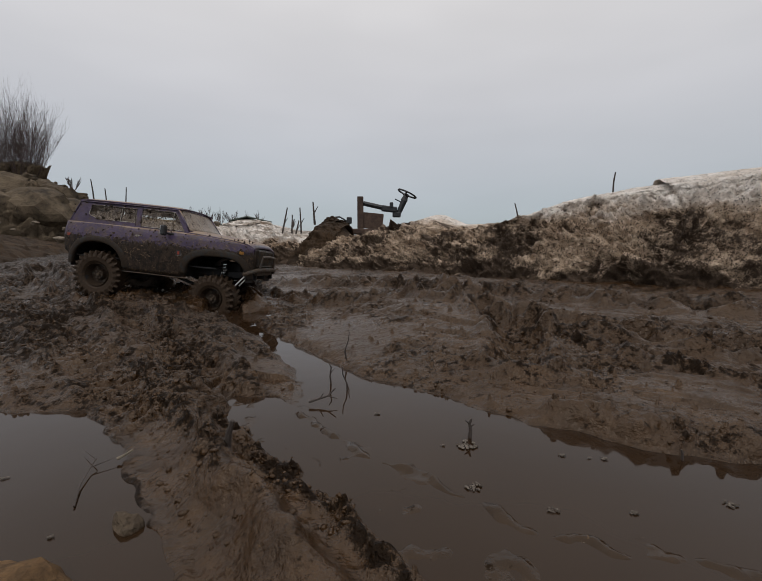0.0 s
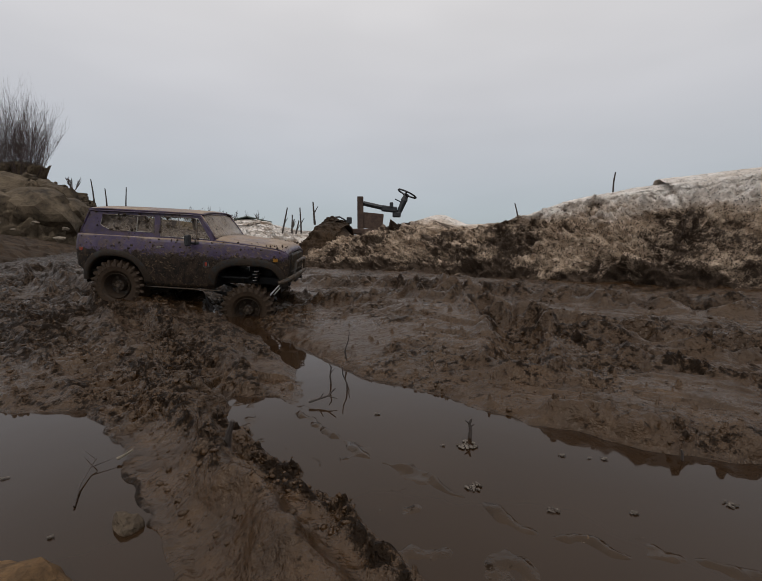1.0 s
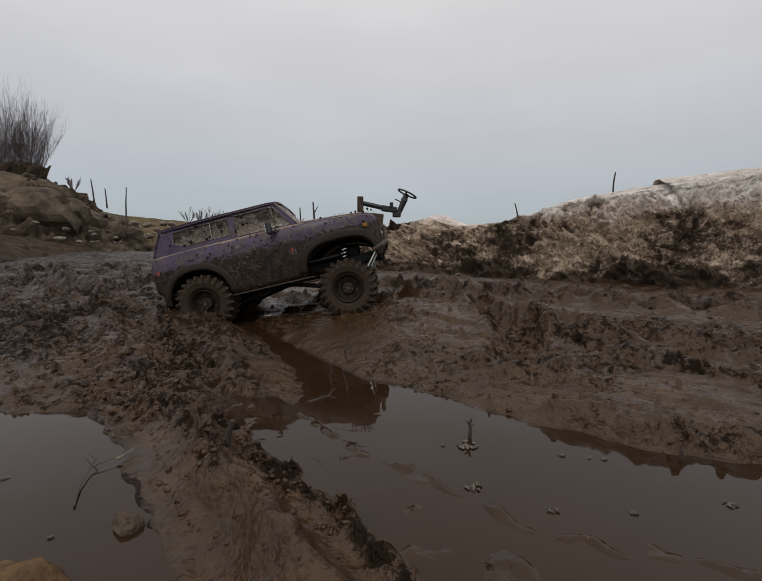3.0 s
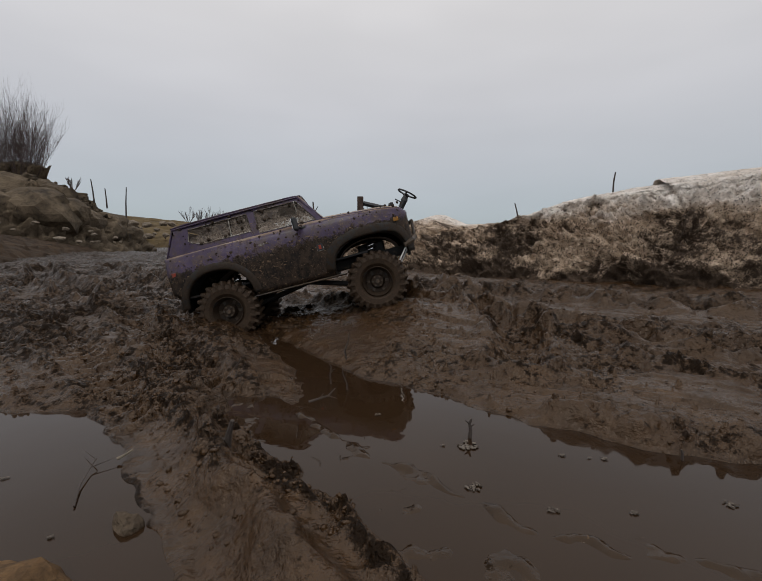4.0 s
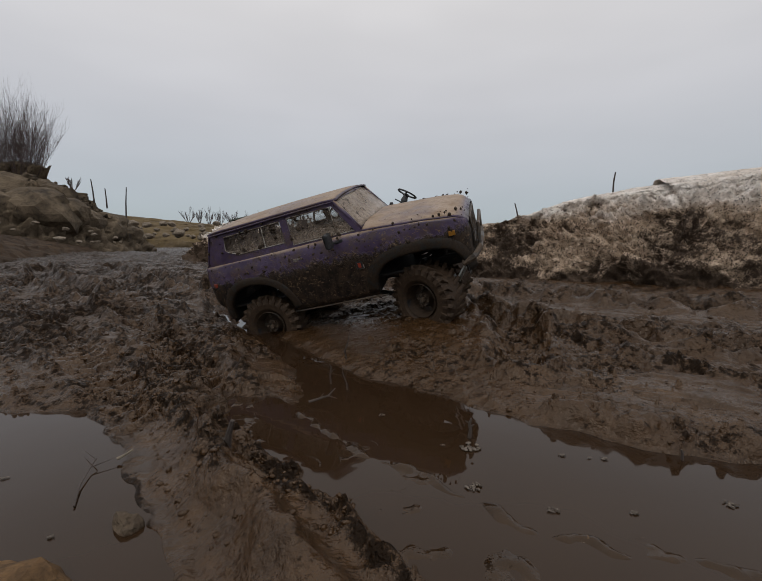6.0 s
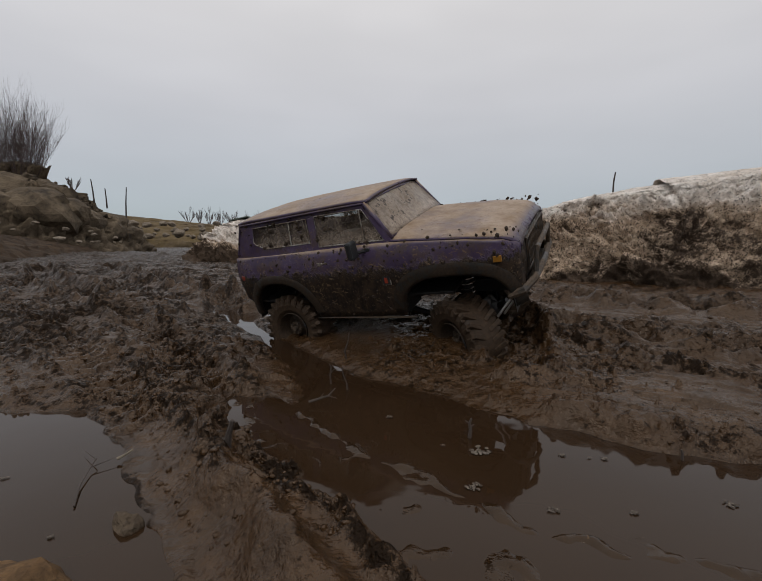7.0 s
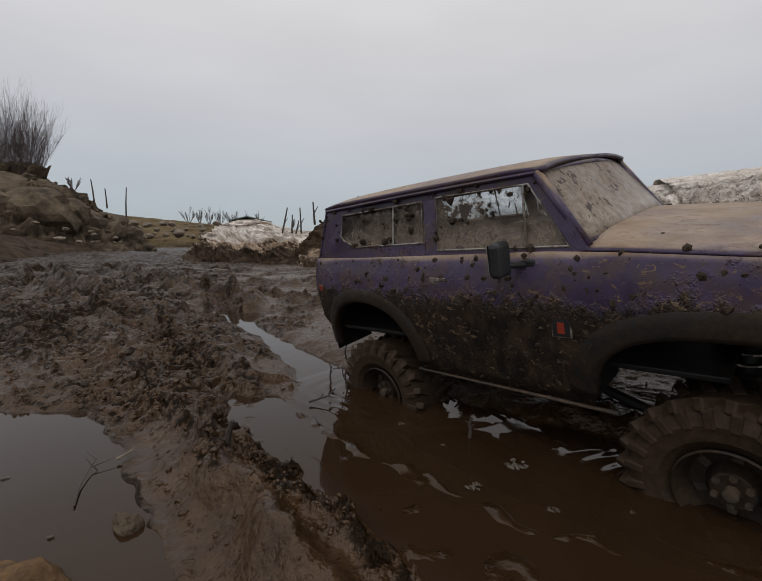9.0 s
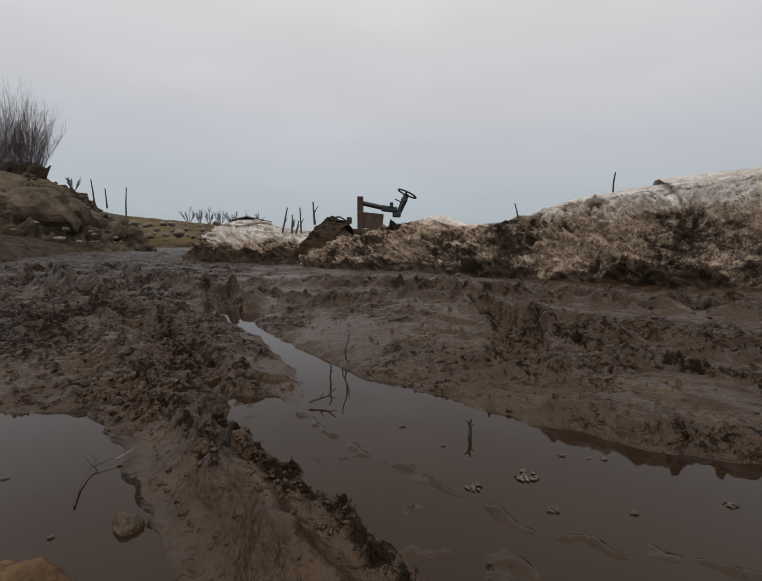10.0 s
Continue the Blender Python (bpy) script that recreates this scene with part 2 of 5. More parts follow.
FOAM = mat_caked("bubbly_foam", (0.15, 0.125, 0.10), 0.4, 0.6, 0.2, mudcol=(0.06, 0.043, 0.03), scale=350)


def part(name, bm, material, parent=None, label="", smooth=False):
    """Links a bmesh as one mesh object, under a thing or a part where one is given."""
    me = bpy.data.meshes.new(name)
    bm.to_mesh(me)
    bm.free()
    me.materials.append(material)
    if smooth:
        me.polygons.foreach_set("use_smooth", [True] * len(me.polygons))
    ob = new(name, me)
    if parent is not None:
        ob.parent = parent
    if label:
        tagged(ob, label)
    return ob
# ---- ground ----
TURN = np.linspace(0, 2 * math.pi, 1024, endpoint=False)
TURN_X, TURN_Y = np.cos(TURN).astype(np.float32), np.sin(TURN).astype(np.float32)


def lattice(ix, iy, seed):
    h = (ix * 374761393 + iy * 668265263 + seed * 974634777) & 0x7FFFFFFF
    h = ((h ^ (h >> 13)) * 1274126177) & 0x7FFFFFFF
    return (h ^ (h >> 16)) & 1023


def perlin(x, y, seed=0):
    """Smooth gradient noise, about -0.7 to 0.7."""
    fx, fy = np.floor(x), np.floor(y)
    ix, iy = fx.astype(np.int64), fy.astype(np.int64)
    fx, fy = (x - fx).astype(np.float32), (y - fy).astype(np.float32)
    u, v = fx * fx * fx * (fx * (fx * 6 - 15) + 10), fy * fy * fy * (fy * (fy * 6 - 15) + 10)

    def dot(dx, dy):
        a = lattice(ix + dx, iy + dy, seed)
        return TURN_X[a] * (fx - dx) + TURN_Y[a] * (fy - dy)

    top = dot(0, 0) * (1 - u) + dot(1, 0) * u
    low = dot(0, 1) * (1 - u) + dot(1, 1) * u
    return top * (1 - v) + low * v


def fbm(x, y, octaves=4, seed=0, gain=0.55, ridged=False):
    out, amp = 0.0, 1.0
    for o in range(octaves):
        n = perlin(x * 2.03 ** o + 17.3 * o, y * 2.03 ** o - 9.1 * o, seed + o)
        out = out + amp * ((0.45 - np.abs(n)) * 1.4 if ridged else n)
        amp *= gain
    return out


def smooth(a, b, v):
    t = np.clip((v - a) / (b - a), 0, 1)
    return t * t * (3 - 2 * t)


def inside(px, py, poly):
    """Distance to a polygon's outline, negative inside."""
    d, sign = np.full(px.shape, 1e9), np.ones(px.shape)
    for (ax, ay), (bx, by) in zip(poly, poly[1:] + poly[:1]):
        ex, ey, wx, wy = bx - ax, by - ay, px - ax, py - ay
        t = np.clip((wx * ex + wy * ey) / (ex * ex + ey * ey), 0, 1)
        d = np.minimum(d, (wx - ex * t) ** 2 + (wy - ey * t) ** 2)
        c1, c2, c3 = py >= ay, py < by, ex * wy > ey * wx
        sign = np.where((c1 & c2 & c3) | (~c1 & ~c2 & ~c3), -sign, sign)
    return sign * np.sqrt(d)


def along(px, py, line):
    """Distance along an open line, and signed distance across it."""
    best, s_out, n_out, s0 = np.full(px.shape, 1e9), np.zeros(px.shape), np.zeros(px.shape), 0.0
    for (ax, ay), (bx, by) in zip(line, line[1:]):
        ex, ey = bx - ax, by - ay
        ll = math.hypot(ex, ey)
        t = np.clip(((px - ax) * ex + (py - ay) * ey) / ll ** 2, 0, 1)
        dx, dy = px - ax - ex * t, py - ay - ey * t
        d = dx * dx + dy * dy
        m = d < best
        best = np.where(m, d, best)
        s_out = np.where(m, s0 + t * ll, s_out)
        n_out = np.where(m, np.sign(ex * dy - ey * dx) * np.sqrt(d), n_out)
        s0 += ll
    return s_out, n_out


POOL_SIDE = [(-0.9, 0.30), (-0.55, 0.375), (-0.37, 0.372), (-0.273, 0.367), (-0.237, 0.336), (-0.205, 0.302), (-0.177, 0.268),
             (-0.152, 0.235), (-0.124, 0.206), (-0.100, 0.178), (-0.07, 0.13), (-0.04, 0.02), (-0.9, 0.0)]
POOL_MAIN = [(-0.42, 1.02), (-0.33, 0.93), (-0.206, 0.735), (-0.098, 0.575), (-0.025, 0.480), (0.035, 0.436), (0.096, 0.366), (0.131, 0.340),
             (0.179, 0.313), (0.223, 0.294), (0.269, 0.278), (0.42, 0.255), (0.9, 0.22), (0.9, 0.10), (0.30, 0.165), (0.185, 0.180),
             (0.161, 0.188), (0.135, 0.204), (0.097, 0.203), (0.064, 0.236), (0.038, 0.265), (0.006, 0.295), (-0.035, 0.336),
             (-0.075, 0.388), (-0.088, 0.448), (-0.130, 0.535), (-0.205, 0.675), (-0.38, 0.88)]
POOL_SPUR = [(-0.141, 0.404), (-0.113, 0.411), (-0.083, 0.375), (-0.062, 0.333), (-0.035, 0.299), (-0.012, 0.270), (0.012, 0.243),
             (0.004, 0.236), (-0.035, 0.268), (-0.064, 0.295), (-0.095, 0.327)]
# ruts: the middle lines of tyre tracks, and lines of clods squeezed up beside them
TRACK_A = [(-1.9, 1.75), (-0.95, 1.18), (-0.62, 0.93), (-0.34, 0.61), (-0.187, 0.43), (-0.104, 0.315), (-0.045, 0.24), (0.03, 0.15)]
TRACK_B = [(-2.0, 1.45), (-0.9, 0.95), (-0.60, 0.72), (-0.36, 0.49), (-0.25, 0.40), (-0.16, 0.27), (-0.08, 0.16)]
TRACK_C = [(-0.5, 1.25), (-0.12, 1.02), (0.10, 0.86), (0.24, 0.66), (0.40, 0.50), (0.75, 0.36)]
TRACK_D = [(-0.3, 1.5), (0.12, 1.26), (0.38, 1.04), (0.60, 0.80), (0.95, 0.58)]
TRACK_E = [(-0.10, 0.98), (0.06, 0.90), (0.17, 0.76), (0.20, 0.60), (0.16, 0.47)]
TRACK_F = [(-1.6, 2.4), (-1.05, 1.75), (-0.72, 1.38), (-0.47, 1.12), (-0.36, 0.98)]
TRACK_G = [(-1.9, 2.3), (-1.45, 1.75), (-1.10, 1.40), (-0.80, 1.10)]
BAR = [(-0.074, 0.365), (-0.037, 0.317), (0.015, 0.269), (0.053, 0.241), (0.08, 0.214), (0.093, 0.2), (0.111, 0.205), (0.128, 0.194), (0.156, 0.183), (0.177, 0.177)]
CLODS = (([(-0.606, 1.048), (-0.341, 0.646), (-0.217, 0.464), (-0.146, 0.349), (-0.097, 0.286), (-0.058, 0.250), (-0.026, 0.222), (-0.006, 0.193), (0.014, 0.168)], 0.014, 0.0060),
         ([(-0.633, 0.891), (-0.364, 0.553), (-0.244, 0.414), (-0.164, 0.329), (-0.114, 0.265)], 0.012, 0.0035),
         ([(-0.263, 0.361), (-0.205, 0.298), (-0.160, 0.245), (-0.115, 0.193), (-0.088, 0.165)], 0.006, 0.0050),
         ([(0.160, 0.352), (0.206, 0.330), (0.240, 0.305), (0.30, 0.292), (0.55, 0.27)], 0.017, 0.0075),
         ([(-0.196, 0.891), (-0.03, 1.020), (0.124, 0.891), (0.207, 0.646), (0.28, 0.456), (0.34, 0.380), (0.50, 0.33)], 0.018, 0.0100),
         ([(0.02, 1.24), (0.40, 0.96), (0.80, 0.70), (1.2, 0.52)], 0.035, 0.0140),
         ([(-0.915, 1.272), (-0.484, 0.891), (-0.282, 0.749), (-0.18, 0.68)], 0.016, 0.0060))


def ground_height(x, y):
    """Detailed within a few metres, plain rolling ground beyond."""
    h = 0.012 + 0.10 * perlin(x * 0.25, y * 0.25, 52) * smooth(2.0, 12.0, np.hypot(x, y))
    h = h + 0.045 * fbm(x * 2.2, y * 2.2, 4, 90, 0.6) * smooth(2.5, 5.0, np.hypot(x, y)) * (1 - smooth(40, 80, np.hypot(x, y)))
    m = (np.abs(x + 0.4) < 5.5) & (y > -1.2) & (y < 7)
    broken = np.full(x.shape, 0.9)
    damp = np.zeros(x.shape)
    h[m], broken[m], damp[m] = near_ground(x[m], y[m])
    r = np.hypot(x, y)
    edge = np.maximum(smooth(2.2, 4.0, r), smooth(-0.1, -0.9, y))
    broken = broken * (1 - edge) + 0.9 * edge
    h = h + 0.022 * billow(x * 5, y * 8, 3, 160) * smooth(2.6, 4.5, r) * (1 - smooth(11, 20, r))
    return h, broken, damp


def billow(x, y, octaves, seed, gain=0.55):
    """Rounded lumps parted by sharp creases."""
    out, amp = 0.0, 1.0
    for o in range(octaves):
        out = out + amp * (np.abs(perlin(x * 2.1 ** o + 11.7 * o, y * 2.1 ** o + 5.3 * o, seed + o)) * 1.9 - 0.35)
        amp *= gain
    return out


def near_ground(x, y):
    """Height of the churned mud, how broken up it is, and how near the water's level."""
    r = np.hypot(x, y)
    wx = x + 0.012 * perlin(x * 22, y * 22, 5) + 0.006 * perlin(x * 60, y * 60, 6)
    wy = y + 0.012 * perlin(x * 22 + 40, y * 22, 7) + 0.006 * perlin(x * 60, y * 60 + 30, 8)
    a, b, c = inside(wx, wy, POOL_SIDE), inside(wx, wy, POOL_MAIN), inside(wx, wy, POOL_SPUR)
    sd = np.minimum(np.minimum(a, b), c)
    h = np.where(sd > 0, 0.0125 * np.tanh(sd / 0.022), 0.03 * np.tanh(sd / 0.02))
    h = np.where((c < 0) & (b > 0), np.maximum(h, -0.006), h)
    dry = smooth(-0.003, 0.012, sd)
    far = smooth(2.0, 12.0, r)
    right = smooth(-0.12, 0.12, x - 0.22 + 0.33 * y) * (1 - far)
    left = smooth(0.05, -0.35, x + 0.25 * y) * smooth(0.42, 0.7, y)
    h = np.where((sd > 0) & (np.maximum(b, c) < 0.045), h * 0.42, h)
    # liquid mud between the pool and the line of clods, with a bar of silt just breaking its surface
    flat = smooth(0.006, 0.016, along(wx, wy, CLODS[0][0])[1]) * smooth(0.44, 0.36, y) * smooth(0.34, 0.22, x) * (x > -0.2)
    beside = along(wx, wy, BAR)[1]
    flat = flat * smooth(0.030, 0.015, beside)
    bar = np.exp(-(beside / (0.0055 + 0.0025 * perlin(x * 30, y * 30, 71))) ** 2)
    film = -0.0015 + 0.0028 * bar * (1 + 0.6 * perlin(x * 60, y * 60, 74)) + 0.0008 * perlin(x * 16, y * 42, 72) + 0.0005 * perlin(x * 90, y * 90, 73)
    h = np.where(sd > 0, h * (1 - flat) + flat * film, np.maximum(h, h * (1 - bar * flat) + film * bar * flat))
    dry = dry * (1 - 0.97 * flat)
    # the rise that the wheels climb, and the hollow before it
    h = h + 0.024 * np.exp(-((x - 0.06) ** 2 + (y - 0.74) ** 2) / 0.014) + 0.008 * np.exp(-((x - 0.35) / 0.35) ** 2 - ((y - 0.62) / 0.14) ** 2)
    h = h - 0.026 * np.exp(-((x + 0.32) / 0.09) ** 2 - ((y - 0.90) / 0.07) ** 2)
    h = h + 0.010 * np.exp(-((x + 0.62) / 0.3) ** 2 - ((y - 0.98) / 0.25) ** 2)
    h = h + dry * (0.003 + 0.008 * smooth(0.45, 0.9, y)) * (1 - far) * perlin(x * 3.1, y * 4.3, 55)
    shore = smooth(0.0, 0.10, sd)
    patch = smooth(-0.25, 0.25, perlin(x * 6, y * 6, 44) + 0.5 * perlin(x * 15, y * 15, 45))
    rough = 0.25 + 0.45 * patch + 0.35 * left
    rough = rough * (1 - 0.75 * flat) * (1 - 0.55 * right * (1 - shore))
    # the firm strip beside the side pool is trodden smooth
    strip = np.exp(-(along(wx, wy, [(-0.33, 0.47), (-0.20, 0.31), (-0.115, 0.205), (-0.05, 0.13)])[1] / 0.042) ** 4)
    rough = rough * (1 - 0.15 * strip)
    for line, wide, deep, lug in ((TRACK_A, 0.030, 0.009, 0.0085), (TRACK_B, 0.028, 0.005, 0.0060), (TRACK_C, 0.034, 0.018, 0.0055),
                                  (TRACK_D, 0.045, 0.024, 0.0065), (TRACK_E, 0.030, 0.013, 0.0060), (TRACK_F, 0.045, 0.022, 0.0080),
                                  (TRACK_G, 0.050, 0.024, 0.0080)):
        s, n = along(wx, wy, line)
        m = np.exp(-(n / wide) ** 4)
        lip = np.exp(-((np.abs(n) - wide * 1.30) / (wide * 0.38)) ** 2)
        tread = smooth(-0.2, 0.8, np.sin((s + 0.7 * np.abs(n)) * 2 * math.pi / 0.021 + 1.6 * perlin(x * 28, y * 28, 12)))
        h = h + dry * (m * (-deep + lug * smooth(0.2, 0.34, y) * tread * smooth(-0.35, 0.15, perlin(x * 11, y * 11, 13))) + lip * deep * (0.8 + 1.1 * perlin(x * 25, y * 25, 14)))
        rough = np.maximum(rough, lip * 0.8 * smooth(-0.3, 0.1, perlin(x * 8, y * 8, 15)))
    ridge = 0.0
    for line, wide, high in CLODS:
        s, n = along(wx, wy, line)
        m = np.exp(-(n / wide) ** 2)
        h = h + dry * m * 1.5 * high * (0.5 + 0.9 * np.clip(perlin(x * 34, y * 34, 17) + 0.6 * perlin(x * 80, y * 80, 18), -0.5, 1))
        ridge = np.maximum(ridge, m * smooth(-0.4, 0.0, perlin(x * 14, y * 14, 19)))
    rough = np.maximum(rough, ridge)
    # mud dragged in strips along the road on the open side, in steps across the other side
    u, v = 0.80 * x - 0.60 * y, 0.60 * x + 0.80 * y
    warp = 0.5 * perlin(x * 5, y * 5, 31)
    drag = fbm(u * 5 + warp, v * 17 + warp, 5, 20, 0.62, True)
    rows = fbm(x * 8, y * 19 + warp, 5, 24, 0.62, True)
    right = right * (0.15 + 0.85 * shore)
    h = h + dry * (1 - far) * (0.008 * right * smooth(0.15, 0.95, drag) + 0.011 * left * smooth(0.15, 0.95, rows))
    thin = fbm(u * 7 + warp, v * 44 + 2 * warp, 4, 26, 0.6, True)
    h = h + dry * (1 - far) * (0.004 * (right * drag + left * rows) + 0.0050 * right * smooth(0.30, 0.85, thin))
    # lumps of every size with creases between them
    rim = smooth(0.0, 0.02, sd)
    near = 0.45 + 0.30 * smooth(0.25, 0.9, r)
    for f, seed, amp, lo, hi in ((110, 38, 0.0020, 0.0, 0.8), (62, 40, 0.0042, 0.0, 1.5), (33, 61, 0.0090, 0.25, 3.2), (17, 64, 0.0160, 0.6, 6.0), (8, 68, 0.020, 1.5, 7.0)):
        band = (smooth(lo * 0.6, lo + 0.01, r) if lo else 1.0) * (1 - smooth(hi * 0.5, hi, r))
        bend = 0.5 * perlin(x * f * 0.5, y * f * 0.5, seed + 3)
        k = billow(x * f * 0.7 + bend, y * f * 1.2 + bend, 3, seed, 0.52)
        some = smooth(-0.15, 0.35, perlin(x * f * 0.22, y * f * 0.22, seed + 7) + 0.9 * rough - 0.35)
        h = h + dry * rim * band * near * amp * k * (0.25 * rough + 0.95 * rough * some)
    # single clods lying on the rest
    for f, seed, amp, hi in ((48, 141, 0.0050, 2.2), (90, 145, 0.0032, 1.3)):
        k = perlin(x * f, y * f, seed) + 0.45 * perlin(x * f * 2.3, y * f * 2.3, seed + 1) + 0.25 * perlin(x * f * 5, y * f * 5, seed + 2)
        edge = 0.62 - 0.30 * rough
        h = h + dry * rim * (1 - smooth(hi * 0.5, hi, r)) * amp * smooth(edge, edge + 0.13, k) * (0.7 + 0.6 * np.clip(k, 0, 1))
    h = h + 0.05 * smooth(0.9, 2.2, y) * smooth(0.2, 1.6, x + 0.3) * perlin(x * 1.3 + 3, y * 1.3, 50) * (1 - far)
    h = h * (1 - smooth(3.5, 5.0, r)) + smooth(3.5, 5.0, r) * (0.012 + 0.10 * perlin(x * 0.25, y * 0.25, 52) * far + 0.045 * fbm(x * 2.2, y * 2.2, 4, 90, 0.6))
    h = h - 0.009 * np.exp(-((x - 0.17) / 0.10) ** 2 - ((y - 0.43) / 0.09) ** 2)
    # shallow crumbs breaking the water's surface
    h = h + (1 - dry) * 0.004 * fbm(x * 30, y * 30, 3, 60)
    damp = 0.5 * smooth(0.003, 0.0, h) * (1 - smooth(2.0, 4.0, r))
    return h, np.clip(rough, 0, 1), np.maximum(damp, 0.85 * flat * (1 - ridge))


def near_height(x, y):
    return near_ground(x, y)[0]


def grid_mesh(name, X, Y, Z, material):
    rows, cols = X.shape
    me = bpy.data.meshes.new(name)
    me.vertices.add(rows * cols)
    me.vertices.foreach_set("co", np.stack([X, Y, Z], -1).astype(np.float32).ravel())
    i = np.arange(rows * cols).reshape(rows, cols)
    quads = np.stack([i[:-1, :-1], i[:-1, 1:], i[1:, 1:], i[1:, :-1]], -1).reshape(-1, 4)
    me.loops.add(quads.size)
    me.loops.foreach_set("vertex_index", quads.ravel().astype(np.int32))
    me.polygons.add(len(quads))
    me.polygons.foreach_set("loop_start", np.arange(0, quads.size, 4, dtype=np.int32))
    me.polygons.foreach_set("use_smooth", np.ones(len(quads), dtype=bool))
    me.update(calc_edges=True)
    me.validate()
    me.materials.append(material)
    return new(name, me)


def fan():
    """A sheet of ground in rings and spokes: fine over the road ahead, coarse far off and behind."""
    r, rings = 0.10, [0.0, 0.06]
    while r < 800:
        rings.append(r)
        r += max(0.0015, 0.0046 * r) if r < 4 else (0.0075 * r if r < 14 else 0.03 * r)
    a = np.concatenate([np.linspace(-180, -56, 40)[:-1], np.linspace(-56, -46, 30)[:-1], np.linspace(-46, 46, 780), np.linspace(46, 56, 30)[1:], np.linspace(56, 180, 40)[1:]])
    A, R = np.meshgrid(np.radians(a), np.array(rings))
    return R * np.sin(A), R * np.cos(A)


MX, MY = fan()
MH, BROKEN, DAMP = ground_height(MX, MY)
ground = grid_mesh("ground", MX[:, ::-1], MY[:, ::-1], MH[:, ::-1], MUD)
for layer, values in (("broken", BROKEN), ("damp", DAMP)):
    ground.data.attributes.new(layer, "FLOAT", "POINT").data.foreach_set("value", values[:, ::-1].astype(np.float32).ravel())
tagged(ground, "churned wet brown mud with tyre ruts", "mud ground", kind="structure")

bm = bmesh.new()
bmesh.ops.create_grid(bm, x_segments=1, y_segments=1, size=1)
bmesh.ops.scale(bm, vec=(1.5, 1.1, 1), verts=bm.verts)
bmesh.ops.translate(bm, vec=(-0.2, 0.8, 0), verts=bm.verts)
water = part("water", bm, WATER)
tagged(water, "still murky brown puddle water in the ruts", "water", kind="structure")


# ---- dirty snow bank along the road ----
def heap(name, line, crest, depth, material, seed, rough=1.0, lean=0.35, steps=(420, 110), unit=1.0, ledge=0.0, cap=0.0):
    """A ploughed-up bank along a line on the ground: crest gives (distance along, height); it falls away behind."""
    pts = [Vector((*p, 0)) for p in line]
    lens = [0.0]
    for p, q in zip(pts, pts[1:]):
        lens.append(lens[-1] + (q - p).length)
    S = np.linspace(0, lens[-1], steps[0])
    bx, by = np.interp(S, lens, [p.x for p in pts]), np.interp(S, lens, [p.y for p in pts])
    for _ in range(12):
        bx[1:-1] = (bx[:-2] + 2 * bx[1:-1] + bx[2:]) / 4
        by[1:-1] = (by[:-2] + 2 * by[1:-1] + by[2:]) / 4
    tx, ty = np.gradient(bx), np.gradient(by)
    ll = np.hypot(tx, ty)
    nx, ny = -ty / ll, tx / ll
    flip = np.sign(np.mean(nx * bx + ny * by))
    nx, ny = nx * flip, ny * flip
    top = np.interp(S, [c[0] for c in crest], [c[1] for c in crest])
    for _ in range(6):
        top[1:-1] = (top[:-2] + 2 * top[1:-1] + top[2:]) / 4
    T = np.linspace(0, 1, steps[1])
    SS, TT = np.meshgrid(S, T)
    face = np.where(TT < 0.42, TT / 0.42, 1.0)
    prof = np.where(TT < 0.42, 0.80 * face ** 0.75, 0.80 + 0.20 * np.sin(np.clip((TT - 0.42) / 0.30, 0, 1) * math.pi / 2))
    prof = np.where(TT > 0.72, prof * (1 - smooth(0.72, 1.0, TT)), prof)
    off = np.where(TT < 0.42, lean * face ** 1.3, lean + (TT - 0.42) / 0.58 * (1 - lean)) * depth
    H = prof * top[None, :] - 0.04 * unit
    A, B, C = SS / unit, H / unit, off / unit
    a = fbm(A * 4, B * 6 + C * 4, 5, seed, 0.6, True)
    b = billow(A * 13, B * 17 + C * 11, 4, seed + 9, 0.62)
    c = fbm(A * 60, B * 70 + C * 50, 2, seed + 19, 0.6)
    w = rough * unit * np.minimum(1, top[None, :] / (0.2 * unit)) * (1 - cap * smooth(0.80, 0.95, prof) * (TT > 0.3))
    push = -(0.085 * a + 0.035 * b + 0.009 * c) * w * np.where(TT < 0.75, 1, 0.3)
    brow = 0.74 + 0.10 * perlin(A * 3.1, A * 0 + seed, seed + 31)
    push = push + ledge * unit * np.exp(-((prof - brow) / 0.055) ** 2) * smooth(-0.25, 0.15, perlin(A * 2.3, A * 0 + 3.3, seed + 33)) * (TT < 0.6)
    X = bx[None, :] + nx[None, :] * (off + push * 0.8)
    Y = by[None, :] + ny[None, :] * (off + push * 0.8)
    Z = H + (0.035 * a + 0.024 * b + 0.008 * c) * w * smooth(0.02, 0.3, prof) * np.where(TT < 0.4, 1, 0.35)
    return grid_mesh(name, X, Y, Z, material)


bank = heap("snow_bank", [(2.6, 0.75), (1.6, 1.02), (0.95, 1.28), (0.55, 1.65), (0.15, 2.02), (-0.35, 2.40), (-0.75, 2.72)],
            [(0, 0.02), (0.35, 0.57), (0.9, 0.545), (1.3, 0.51), (1.74, 0.475), (2.0, 0.452), (2.28, 0.42), (2.45, 0.365), (2.63, 0.32), (2.83, 0.315), (3.0, 0.385),
             (3.15, 0.355), (3.3, 0.31), (3.6, 0.26), (3.85, 0.02)], 0.95, BANK, 70, steps=(900, 220), ledge=0.055, cap=0.75)
tagged(bank, "ploughed-up bank of dirty melting snow streaked with mud", "snow bank", kind="structure")
